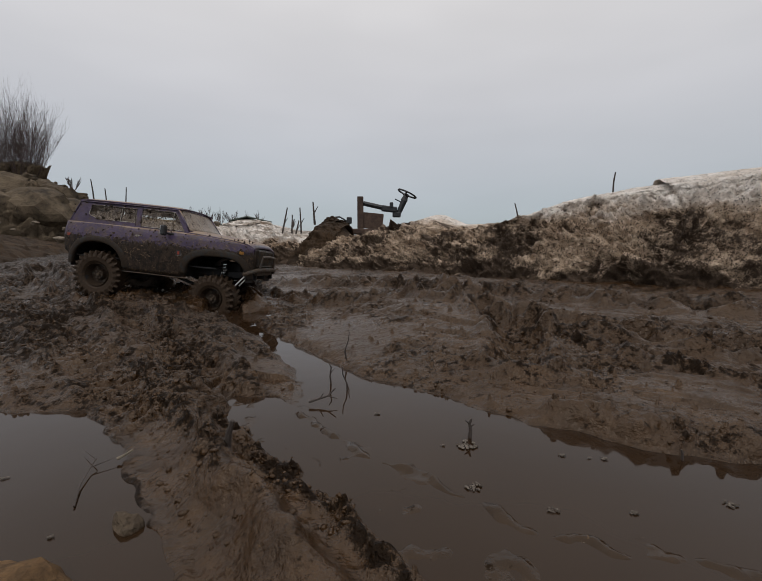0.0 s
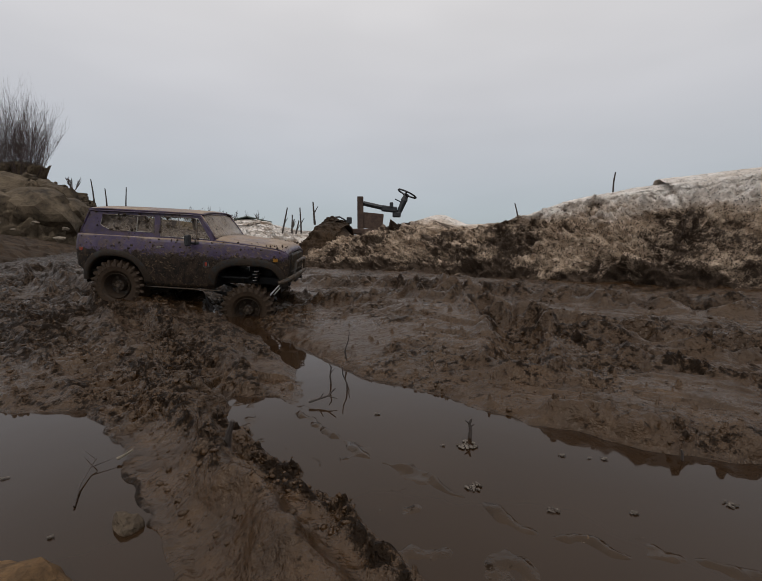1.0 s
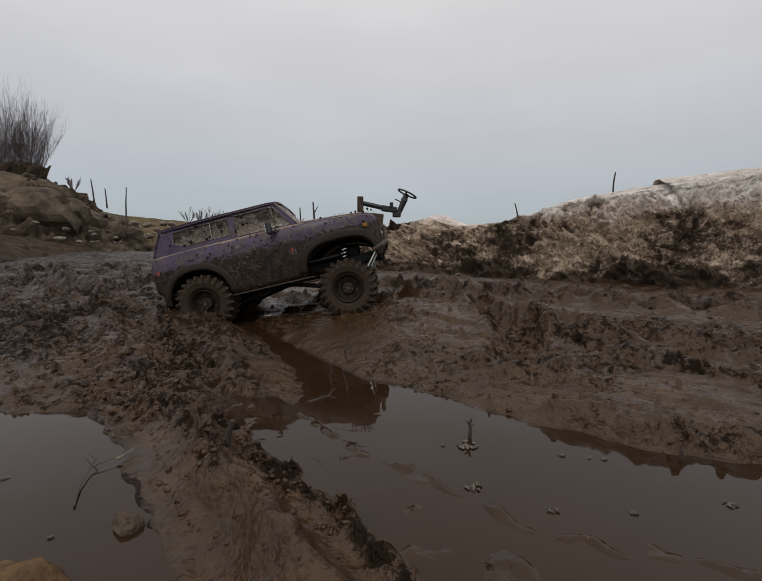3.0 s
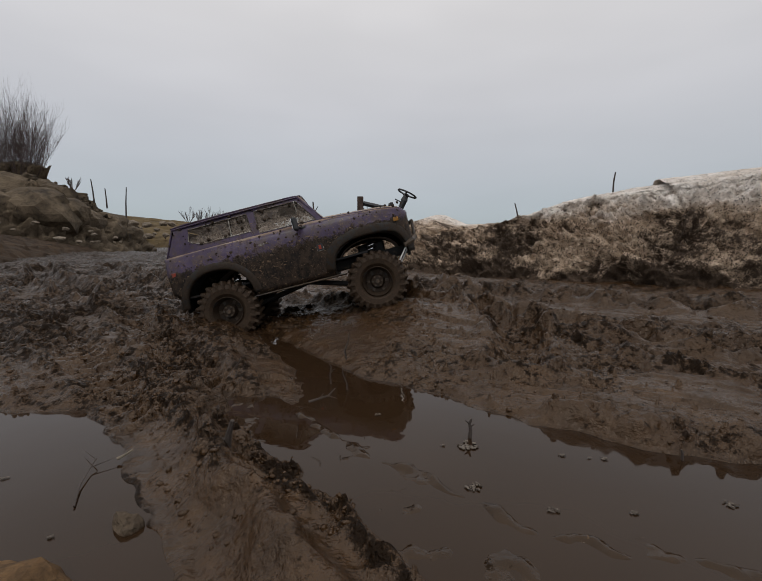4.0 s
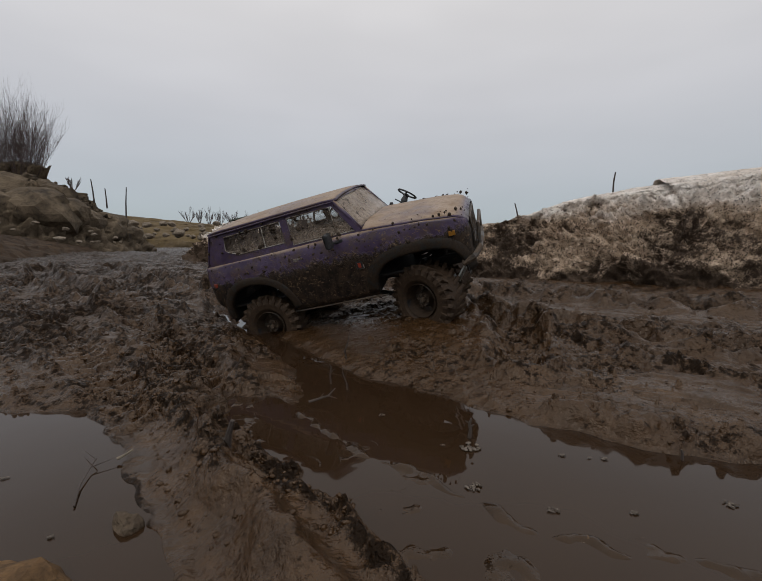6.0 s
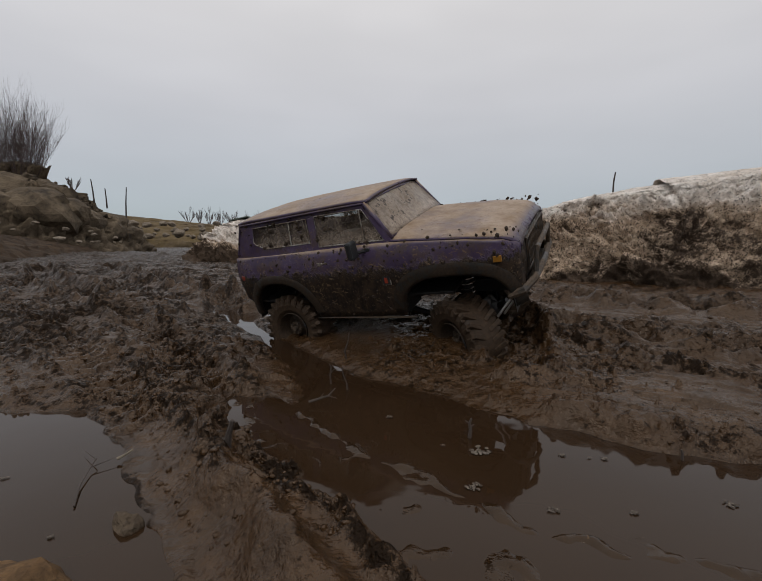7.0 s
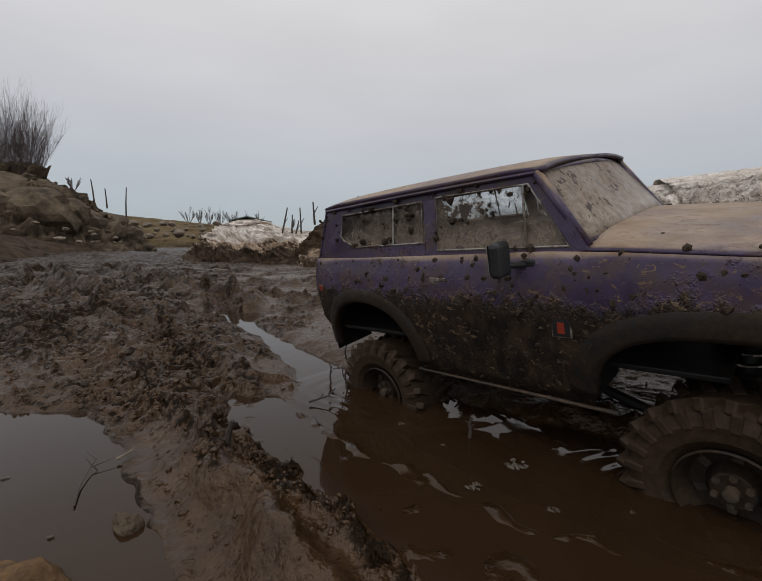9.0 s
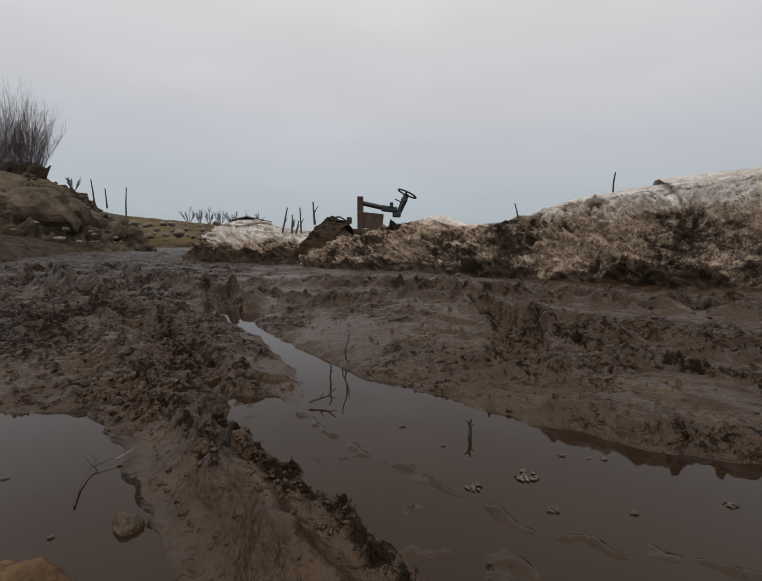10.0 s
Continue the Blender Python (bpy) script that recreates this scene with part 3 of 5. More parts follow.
snow_heap = heap("snow_heap", [(-0.62, 2.95), (-0.80, 3.12), (-1.15, 3.22), (-1.48, 3.32), (-1.75, 3.75)],
                 [(0, 0.14), (0.25, 0.30), (0.6, 0.37), (0.95, 0.41), (1.12, 0.32), (1.5, 0.03)], 0.9, SNOWHEAP, 120, 1.15, steps=(260, 110))
tagged(snow_heap, "low heap of melting snow with dark mud slumped over it", "snow heap", kind="structure")
dirt_heap = heap("dirt_heap", [(-0.12, 2.62), (-0.35, 2.66), (-0.55, 2.74), (-0.80, 3.05)],
                 [(0, 0.05), (0.2, 0.31), (0.38, 0.40), (0.52, 0.35), (0.8, 0.03)], 0.6, DIRT, 150, 0.55, steps=(200, 100))
tagged(dirt_heap, "dark clump of earth against the snow bank", "dirt heap", kind="structure")
mound = heap("rock_mound", [(-13, 4.6), (-8.0, 6.6), (-6.6, 7.4), (-5.9, 8.4), (-5.8, 10.2), (-6.3, 11.8)],
             [(0, 0.02), (1.5, 1.0), (4.8, 1.05), (5.6, 1.25), (6.4, 1.55), (7.0, 1.82), (7.6, 1.95), (8.4, 1.85), (9.3, 1.5), (10.3, 0.9), (11.8, 0.1)], 3.0, ROCK, 180, 0.75, steps=(360, 120), unit=4.5)
for v in mound.data.vertices:
    p = v.co * 0.9
    v.co += Vector((1, -0.6, 0.9)) * (0.16 * noise.cell(p * 1.3) + 0.07 * noise.cell(p * 3.1)) * min(1.0, max(0.0, v.co.z) * 1.2)
tagged(mound, "grey-brown rocky mound beside the road", "rock mound", kind="structure")
slope = heap("dirt_slope", [(-2.5, 2.0), (-3.45, 3.75), (-4.4, 5.7), (-5.6, 8.4), (-7.2, 11.8)],
             [(0, 0.02), (0.7, 0.66), (1.9, 0.70), (4.0, 0.62), (7.0, 0.45), (10.7, 0.12)], 2.4, DIRT, 210, 0.4, lean=0.6, steps=(300, 90), unit=2.2)
tagged(slope, "dark slope of loose earth and stones by the road", "dirt slope", kind="structure")
hill = heap("distant_hill", [(-46, 20), (-26, 24.5), (-18, 25.5), (-11, 26.5), (-5, 27.5), (6, 29), (40, 30)],
            [(0, 0.05), (6, 3.2), (20.5, 3.0), (28.5, 2.6), (35.6, 1.9), (41.7, 1.0), (52.8, 0.5), (78, 0.5), (86, 0.02)], 9, HILL, 240, 0.5, lean=0.5, steps=(420, 90), unit=7)
tagged(hill, "distant low hill with yellowed grass and pale rubble", "hill", kind="structure")
# ---- the truck ----
def rod(bm, a, b, r, sides=8, r2=None):
    a, b = Vector(a), Vector(b)
    q = (b - a).to_track_quat("Z", "Y").to_matrix()
    r2 = r if r2 is None else r2
    lo, hi = [], []
    for i in range(sides):
        d = q @ Vector((math.cos(2 * math.pi * i / sides), math.sin(2 * math.pi * i / sides), 0))
        lo.append(bm.verts.new(a + d * r))
        hi.append(bm.verts.new(b + d * r2))
    for i in range(sides):
        j = (i + 1) % sides
        bm.faces.new((lo[i], lo[j], hi[j], hi[i]))
    bm.faces.new(lo[::-1])
    bm.faces.new(hi)


def tube(bm, pts, r, sides=6, closed=False):
    """A round bar along points."""
    pts = [Vector(p) for p in pts]
    n, rings = len(pts), []
    for k, p in enumerate(pts):
        a = pts[k - 1] if k or closed else p
        b = pts[(k + 1) % n] if k < n - 1 or closed else p
        q = (b - a).to_track_quat("Z", "Y").to_matrix()
        rings.append([bm.verts.new(p + q @ Vector((r * math.cos(2 * math.pi * i / sides), r * math.sin(2 * math.pi * i / sides), 0))) for i in range(sides)])
    for k in range(n if closed else n - 1):
        u, v = rings[k], rings[(k + 1) % n]
        for i in range(sides):
            j = (i + 1) % sides
            bm.faces.new((u[i], u[j], v[j], v[i]))
    if not closed:
        bm.faces.new(rings[0][::-1])
        bm.faces.new(rings[-1])


def block(bm, size, at, bevel=0.0, turn=None):
    r = bmesh.ops.create_cube(bm, size=1)
    vs = r["verts"]
    bmesh.ops.scale(bm, vec=size, verts=vs)
    if bevel:
        es = list({e for v in vs for e in v.link_edges})
        g = bmesh.ops.bevel(bm, geom=es, offset=bevel, segments=2, affect="EDGES", profile=0.5)
        vs = list({v for f in g["faces"] for v in f.verts} | {v for v in vs if v.is_valid})
    if turn is not None:
        bmesh.ops.rotate(bm, verts=vs, cent=(0, 0, 0), matrix=turn.to_3x3())
    bmesh.ops.translate(bm, verts=vs, vec=at)
    return vs


def lathe(bm, profile, sides=32, caps=True):
    """A body of revolution about Y: profile of (y, radius)."""
    rings = []
    for y, r in profile:
        rings.append([bm.verts.new((r * math.cos(2 * math.pi * i / sides), y, r * math.sin(2 * math.pi * i / sides))) for i in range(sides)])
    for u, v in zip(rings, rings[1:]):
        for i in range(sides):
            j = (i + 1) % sides
            bm.faces.new((u[i], u[j], v[j], v[i]))
    if caps:
        bm.faces.new(rings[0])
    if profile[-1][1] < 0.01 or caps:
        bm.faces.new(rings[-1])
    bmesh.ops.recalc_face_normals(bm, faces=bm.faces)


def lattice_faces(bm, rows):
    vs = [[bm.verts.new(p) for p in row] for row in rows]
    for a, b in zip(vs, vs[1:]):
        for i in range(len(a) - 1):
            bm.faces.new((a[i], a[i + 1], b[i + 1], b[i]))
    return vs


def thicken(ob, t, offset=-1):
    m = ob.modifiers.new("thickness", "SOLIDIFY")
    m.thickness, m.offset = t, offset
    return ob


WIDTH_Z = ([-0.105, -0.07, -0.035, -0.028, -0.012, 0.004, 0.057], [0.097, 0.103, 0.1065, 0.1075, 0.1045, 0.0985, 0.0865])
PLAN_X = ([-0.075, -0.05, 0.02, 0.20, 0.29, 0.335, 0.358, 0.374, 0.384], [0.90, 0.945, 1.0, 1.0, 0.995, 0.98, 0.945, 0.88, 0.80])


def side_y(x, z):
    return float(np.interp(z, *WIDTH_Z) * np.interp(x, *PLAN_X))


def belt(x):
    return float(np.interp(x, [-0.08, 0.2, 0.24, 0.32, 0.365, 0.384], [0.005, 0.004, 0.002, -0.004, -0.010, -0.018]))


ARCHES = ((0.010, 0.064, -0.036, 2.3), (0.296, 0.074, -0.043, 2.8))


def arch_z(x):
    z = float(np.interp(x, [-0.075, -0.045, 0.05, 0.23, 0.368, 0.384], [-0.060, -0.084, -0.100, -0.100, -0.078, -0.072]))
    for c, w, top, p in ARCHES:
        u = abs(x - c) / w
        if u < 1:
            z = max(z, -0.1 + (top + 0.1) * (1 - u ** p) ** (1 / p))
    return z


def flank(bm, sgn):
    """One lower side of the body, cut out over the wheels."""
    xs = sorted(set([round(v, 4) for v in np.linspace(-0.073, 0.384, 96)] + [c + s * w for c, w, _, _ in ARCHES for s in (-1, -0.995, 0.995, 1)]))
    rows = []
    for k in range(12):
        row = []
        for x in xs:
            lo, hi = arch_z(x), belt(x)
            z = lo + (hi - lo) * k / 11
            row.append((x, sgn * side_y(x, z), z))
        rows.append(row)
    lattice_faces(bm, rows)


def pane_on(bm, outline, sgn, inset=0.0, thick=0.0015):
    """A flat piece of the upper side, from (x, z) points, with thickness."""
    a = [bm.verts.new((x, sgn * (side_y(x, z) - inset), z)) for x, z in outline]
    b = [bm.verts.new((x, sgn * (side_y(x, z) - inset - thick), z)) for x, z in outline]
    bm.faces.new(a)
    bm.faces.new(b[::-1])
    for i in range(len(a)):
        j = (i + 1) % len(a)
        bm.faces.new((a[i], a[j], b[j], b[i]))
    bmesh.ops.recalc_face_normals(bm, faces=bm.faces)


REAR_WIN = [(-0.021, 0.0490), (-0.0245, 0.027), (-0.019, 0.022), (0.003, 0.0145), (0.0925, 0.0145), (0.0910, 0.0500)]
DOOR_WIN = [(0.1035, 0.0515), (0.1055, 0.0075), (0.2135, 0.0060), (0.1845, 0.0505)]


def flare_path(k, sgn):
    c, w, top, p = ARCHES[k]
    out = []
    for i in range(33):
        u = -1 + 2 * i / 32
        u = math.copysign(abs(math.sin(u * math.pi / 2)), u)
        x = c + w * u
        z = -0.1 + (top + 0.1) * max(0.0, 1 - abs(u) ** p) ** (1 / p)
        out.append((x, sgn * (side_y(x, z) + 0.003), max(z, -0.094)))
    return out


def flare(bm, k, sgn):
    """A broad plastic flare round a wheel arch: flange on the body, rolled shoulder, and a lip turned in."""
    c, w, top, p = ARCHES[k]
    wide = 0.012 if k == 0 else 0.016
    path = [Vector(q) for q in flare_path(k, sgn)]
    hub = Vector((c, 0, -0.1))
    rows = []
    for q in path:
        d = Vector((q.x - hub.x, 0, q.z - hub.z)).normalized()
        y0 = lambda v: side_y(v.x, max(v.z, -0.1))
        row = []
        for out, lift in ((wide, 0.0004), (wide * 0.9, 0.0018), (wide * 0.5, 0.0030), (wide * 0.1, 0.0042), (-0.0012, 0.0040), (-0.0022, 0.0020), (-0.0022, -0.004)):
            v = q + d * out
            row.append((v.x, sgn * (y0(v) + lift), v.z))
        rows.append(row)
    lattice_faces(bm, rows)
    bmesh.ops.recalc_face_normals(bm, faces=bm.faces)


def blob(bm, at, r, seed, flat=0.6, sub=1):
    v = bmesh.ops.create_icosphere(bm, subdivisions=sub, radius=r)["verts"]
    rng = random.Random(seed)
    ax = Vector((rng.uniform(0.7, 1.5), rng.uniform(0.7, 1.3), flat))
    rz = Matrix.Rotation(rng.uniform(0, 6.3), 3, "Z")
    off = Vector((rng.uniform(0, 50), rng.uniform(0, 50), 0))
    for w in v:
        d = w.co.copy()
        k = 1 + 0.55 * noise.noise(d / r * 1.3 + off)
        w.co = rz @ Vector((d.x * ax.x, d.y * ax.y, d.z * ax.z)) * k
    bmesh.ops.translate(bm, verts=v, vec=at)


TYRE_R = 0.055


def wheel_mesh():
    bm = bmesh.new()
    w = 0.0225
    prof = [(-w * 0.75, 0.029), (-w, 0.036), (-w * 1.06, 0.046), (-w * 0.95, 0.0535), (-w * 0.7, 0.0560), (0, 0.0565), (w * 0.7, 0.0560), (w * 0.95, 0.0535),
            (w * 1.06, 0.046), (w, 0.036), (w * 0.75, 0.029)]
    lathe(bm, prof, 44, False)
    me = bpy.data.meshes.new("tyre")
    bm.to_mesh(me)
    bm.free()
    me.materials.append(RUBBER)
    blocks = []
    for sd in (-1, 1):
        bm = bmesh.new()
        vs = block(bm, (0.0065, 0.019, 0.0085), (0, 0, 0), 0.0012, Matrix.Rotation(sd * 0.35, 4, "X") @ Matrix.Rotation(sd * 0.45, 4, "Z"))
        bmesh.ops.translate(bm, verts=vs, vec=(0, sd * 0.0135, 0.0555))
        block(bm, (0.0055, 0.006, 0.012), (0, sd * 0.0218, 0.0500), 0.001)
        lug = bpy.data.meshes.new("tread_block")
        bm.to_mesh(lug)
        bm.free()
        lug.materials.append(RUBBER)
        blocks.append(lug)
    bm = bmesh.new()
    lathe(bm, [(-0.020, 0.0300), (-0.0215, 0.0290), (-0.012, 0.0262), (-0.004, 0.0235), (-0.003, 0.015), (-0.012, 0.0115), (-0.0125, 0.0105),
               (-0.0125, 0.001)], 36, False)
    lathe(bm, [(0.020, 0.0300), (0.0215, 0.0290), (0.012, 0.0262), (0.004, 0.0235), (0.003, 0.015), (0.012, 0.0115), (0.0125, 0.0105), (0.0125, 0.001)], 36, False)
    rim = bpy.data.meshes.new("rim")
    bm.to_mesh(rim)
    bm.free()
    rim.materials.append(RIM)
    bm = bmesh.new()
    for s in (-1, 1):
        for i in range(6):
            a = 2 * math.pi * i / 6
            rod(bm, (0.0095 * math.cos(a), s * 0.012, 0.0095 * math.sin(a)), (0.0095 * math.cos(a), s * 0.0148, 0.0095 * math.sin(a)), 0.0021, 6)
            b = a + math.pi / 6
            block(bm, (0.0052, 0.0014, 0.0072), (0.0190 * math.sin(b), s * 0.0045, 0.0190 * math.cos(b)), 0.0005, Matrix.Rotation(b, 4, "Y"))
        rod(bm, (0, s * 0.012, 0), (0, s * 0.0175, 0), 0.0042, 8)
    nuts = bpy.data.meshes.new("nuts")
    bm.to_mesh(nuts)
    bm.free()
    nuts.materials.append(BUMPER)
    for mesh in (me, rim, nuts, *blocks):
        for v in mesh.vertices:
            v.co = (v.co.x * 0.92, v.co.y, v.co.z * 0.92)
    return me, rim, nuts, blocks


def build_truck():
    truck = new("toy_truck")
    tagged(truck, "mud-caked purple model off-road truck with big knobbly tyres", "model truck")
    for sgn in (-1, 1):
        bm = bmesh.new()
        flank(bm, sgn)
        ob = part("side_panel", bm, PAINT, truck, "purple side panel caked with mud", True)
        thicken(ob, 0.002, 1 if sgn < 0 else -1)
        # pillars, rails and sills of the windows
        for pname, poly in zip(("roof_rail", "rear_pillar", "rear_sill", "middle_pillar", "door_sill", "front_pillar"), ([(-0.0485, 0.0475), (0.1865, 0.0490), (0.1880, 0.0590), (-0.0500, 0.0585)],
                     [(-0.0690, 0.004), (0.003, 0.004), (0.003, 0.0145), (-0.019, 0.022), (-0.0245, 0.027), (-0.021, 0.0480), (-0.0490, 0.0480)],
                     [(0.003, 0.004), (0.0945, 0.004), (0.0925, 0.0145), (0.003, 0.0145)],
                     [(0.0945, 0.004), (0.1060, 0.0035), (0.1035, 0.0495), (0.0910, 0.0490)],
                     [(0.1060, 0.0035), (0.2230, 0.0015), (0.2135, 0.0060), (0.1055, 0.0075)],
                     [(0.2135, 0.0060), (0.2250, 0.0020), (0.1925, 0.0560), (0.1840, 0.0500)])):
            bm = bmesh.new()
            pane_on(bm, poly, sgn, 0.0, 0.003)
            part(pname, bm, PAINT, truck)
        for poly, name in ((REAR_WIN, "rear_side_window"), (DOOR_WIN, "door_window")):
            bm = bmesh.new()
            pane_on(bm, poly, sgn, 0.0012, 0.0008)
            win = part(name, bm, PANE, truck, "side window splashed with mud")
            bm = bmesh.new()
            mid = (sum(p[0] for p in poly) / len(poly), sum(p[1] for p in poly) / len(poly))
            inner = [(x + (mid[0] - x) * 0.025, z + (mid[1] - z) * 0.05) for x, z in poly]
            tube(bm, [(x, sgn * (side_y(x, z) + 0.0002), z) for x, z in inner], 0.0009, 6, True)
            bar = ((0.056, 0.015), (0.056, 0.0495)) if poly is REAR_WIN else ((0.183, 0.0075), (0.180, 0.0495))
            tube(bm, [(x, sgn * (side_y(x, z) + 0.0002), z) for x, z in bar], 0.0009, 6)
            part("window_trim", bm, TRIM, win, "pale grey trim")
        for k in range(2):
            bm = bmesh.new()
            flare(bm, k, sgn)
            thicken(part("wheel_arch_flare", bm, FLARE, truck, "black plastic flare smeared with mud", True), 0.0012, 0)
            bm = bmesh.new()
            c, w, top, p = ARCHES[k]
            rows = []
            for yy in (0.098, 0.045):
                rows.append([(c + w * 1.02 * math.cos(a), sgn * yy, -0.1 + (top + 0.104) * math.sin(a) ** 0.8) for a in np.linspace(0, math.pi, 18)])
            lattice_faces(bm, rows)
            part("inner_arch", bm, CHASSIS, truck)
        # small fittings
        y = sgn * (side_y(0.356, -0.03) + 0.0015)
        bm = bmesh.new()
        block(bm, (0.012, 0.003, 0.0075), (0.356, y, -0.030), 0.0008, Matrix.Rotation(-0.06 * sgn, 4, "Z"))
        part("turn_signal", bm, AMBER, truck, "amber lens")
        bm = bmesh.new()
        block(bm, (0.010, 0.003, 0.007), (-0.060, sgn * (side_y(-0.06, -0.025) + 0.001), -0.027), 0.0008)
        part("side_marker", bm, REDLENS, truck, "red lens")
        bm = bmesh.new()
        block(bm, (0.015, 0.003, 0.0028), (0.110, sgn * (side_y(0.11, -0.014) + 0.0015), -0.014), 0.0008)
        block(bm, (0.006, 0.0035, 0.006), (0.104, sgn * (side_y(0.11, -0.014) + 0.0012), -0.015), 0.0008)
        part("door_handle", bm, TRIM, truck, "muddy chrome handle")
        bm = bmesh.new()
        block(bm, (0.013, 0.002, 0.014), (0.207, sgn * (side_y(0.207, -0.045) + 0.0012), -0.045), 0.0005)
        badge = part("badge", bm, TRIM, truck, "small square badge with a red and black mark")
        bm = bmesh.new()
        block(bm, (0.011, 0.001, 0.012), (0.207, sgn * (side_y(0.207, -0.045) + 0.0022), -0.045))
        part("badge_field", bm, BLACKMETAL, badge)
        bm = bmesh.new()
        for dx, hh in ((0.0, 0.0075),):
            block(bm, (0.0045, 0.001, hh), (0.207 + dx, sgn * (side_y(0.207, -0.045) + 0.0028), -0.045))
        part("badge_mark", bm, REDLENS, badge)
        bm = bmesh.new()
        for i in range(5):
            block(bm, (0.0045, 0.0008, 0.0042), (-0.043 + i * 0.0062, sgn * (side_y(-0.03, -0.028) + 0.0012), -0.0285))
        part("name_strip", bm, FLARE, truck, "unreadable raised name strip")
        bm = bmesh.new()
        block(bm, (0.0085, 0.017, 0.024), (0.176, sgn * 0.1215, 0.004), 0.003)
        rod(bm, (0.184, sgn * 0.101, -0.004), (0.178, sgn * 0.117, -0.001), 0.0022)
        block(bm, (0.012, 0.004, 0.010), (0.185, sgn * 0.102, -0.005), 0.0012)
        mirror = part("door_mirror", bm, BLACKMETAL, truck, "black door mirror with mud on it")
        bm = bmesh.new()
        block(bm, (0.0008, 0.0145, 0.020), (0.1713, sgn * 0.1215, 0.0045), 0.0002)
        part("mirror_glass", bm, CHROME, mirror)
        bm = bmesh.new()
        rod(bm, (0.068, sgn * 0.099, -0.1015), (0.236, sgn * 0.099, -0.1035), 0.0014)
        part("sill_bar", bm, BUMPER, truck, "scratched grey sill bar")
        bm = bmesh.new()
        tube(bm, [(x, sgn * (side_y(x, 0.0575) + 0.0012), 0.0555 + 0.0008 * math.sin(x * 14)) for x in np.linspace(-0.05, 0.189, 12)], 0.0016, 6)
        part("drip_rail", bm, PAINT, truck)
    # roof
    bm = bmesh.new()
    rows = []
    for x in np.linspace(-0.052, 0.194, 26):
        half = side_y(x, 0.0575) + 0.0006
        row = []
        for u in np.linspace(-1, 1, 25):
            drop = 0.006 * max(0, (abs(x - 0.071) - 0.095) / 0.028) ** 2
            row.append((x, u * half, 0.0575 + 0.0075 * (1 - abs(u) ** 3.2) * (1 - 0.25 * ((x - 0.07) / 0.12) ** 2) - drop * 0.35))
        rows.append(row)
    lattice_faces(bm, rows)
    thicken(part("roof", bm, PAINT, truck, "purple roof dusted tan with dried mud", True), 0.003, -1)
    # bonnet with its shoulders
    bm = bmesh.new()
    rows = []
    for x in np.linspace(0.221, 0.386, 22):
        zb, half = belt(x), side_y(x, belt(x))
        lip = 0.006 * max(0.0, (x - 0.372) / 0.014) ** 2
        rows.append([(x, u * half, zb + 0.0065 * (1 - abs(u) ** 5) + 0.0025 * (1 - u * u) - lip - 0.0012 * math.exp(-((abs(u) - 0.86) / 0.02) ** 2))
                     for u in np.linspace(-1, 1, 41)])
    lattice_faces(bm, rows)
    thicken(part("bonnet", bm, PAINT, truck, "long purple bonnet covered in tan mud", True), 0.002, -1)
    # windscreen and frame
    lo_z, hi_z = 0.010, 0.0600
    bm = bmesh.new()
    rows = [[(0.2215 - 0.0365 * k / 6 + 0.006 * (1 - u * u), u * (0.091 - 0.0085 * k / 6), lo_z + (hi_z - lo_z) * k / 6) for u in np.linspace(-1, 1, 13)]
            for k in range(7)]
    lattice_faces(bm, rows)
    thicken(part("windscreen", bm, SCREEN, truck, "windscreen filmed over with dried mud", True), 0.0012, 1)
    bm = bmesh.new()
    for u in (-1, 1):
        tube(bm, [(0.2215, u * 0.0935, 0.006), (0.1890, u * 0.0855, 0.0560)], 0.0036, 8)
    tube(bm, [(0.2195 + 0.006 * (1 - u * u), u * 0.094, 0.0085) for u in np.linspace(-1, 1, 11)], 0.0035, 8)
    tube(bm, [(0.1870 + 0.006 * (1 - u * u), u * 0.083, 0.0548 + 0.004 * (1 - u * u)) for u in np.linspace(-1, 1, 11)], 0.0020, 8)
    part("windscreen_frame", bm, PAINT, truck, "", True)
    # tail
    bm = bmesh.new()
    rows = []
    for z in np.linspace(-0.078, 0.0045, 9):
        x0 = -0.074 + 0.012 * max(0, (-0.05 - z) / 0.028) ** 1.5
        rows.append([(x0 - 0.004 * (1 - u * u), u * side_y(-0.073, z), z) for u in np.linspace(-1, 1, 15)])
    lattice_faces(bm, rows)
    thicken(part("tailgate", bm, PAINT, truck, "muddy purple tailgate", True), 0.002, 1)
    bm = bmesh.new()
    rows = [[(-0.0715 + 0.021 * k / 6 - 0.003 * (1 - u * u), u * (side_y(-0.07 + 0.02 * k / 6, 0.0045 + 0.053 * k / 6)), 0.0045 + 0.0545 * k / 6)
             for u in np.linspace(-1, 1, 13)] for k in range(7)]
    lattice_faces(bm, rows)
    thicken(part("rear_hatch", bm, PAINT, truck, "", True), 0.002, 1)
    bm = bmesh.new()
    rows = [[(-0.0725 + 0.021 * k - 0.003 * (1 - u * u), u * 0.070, 0.0045 + 0.0545 * k) for u in np.linspace(-1, 1, 9)] for k in (0.18, 0.5, 0.82)]
    lattice_faces(bm, rows)
    part("rear_window", bm, SCREEN, truck, "rear window filmed with mud", True)
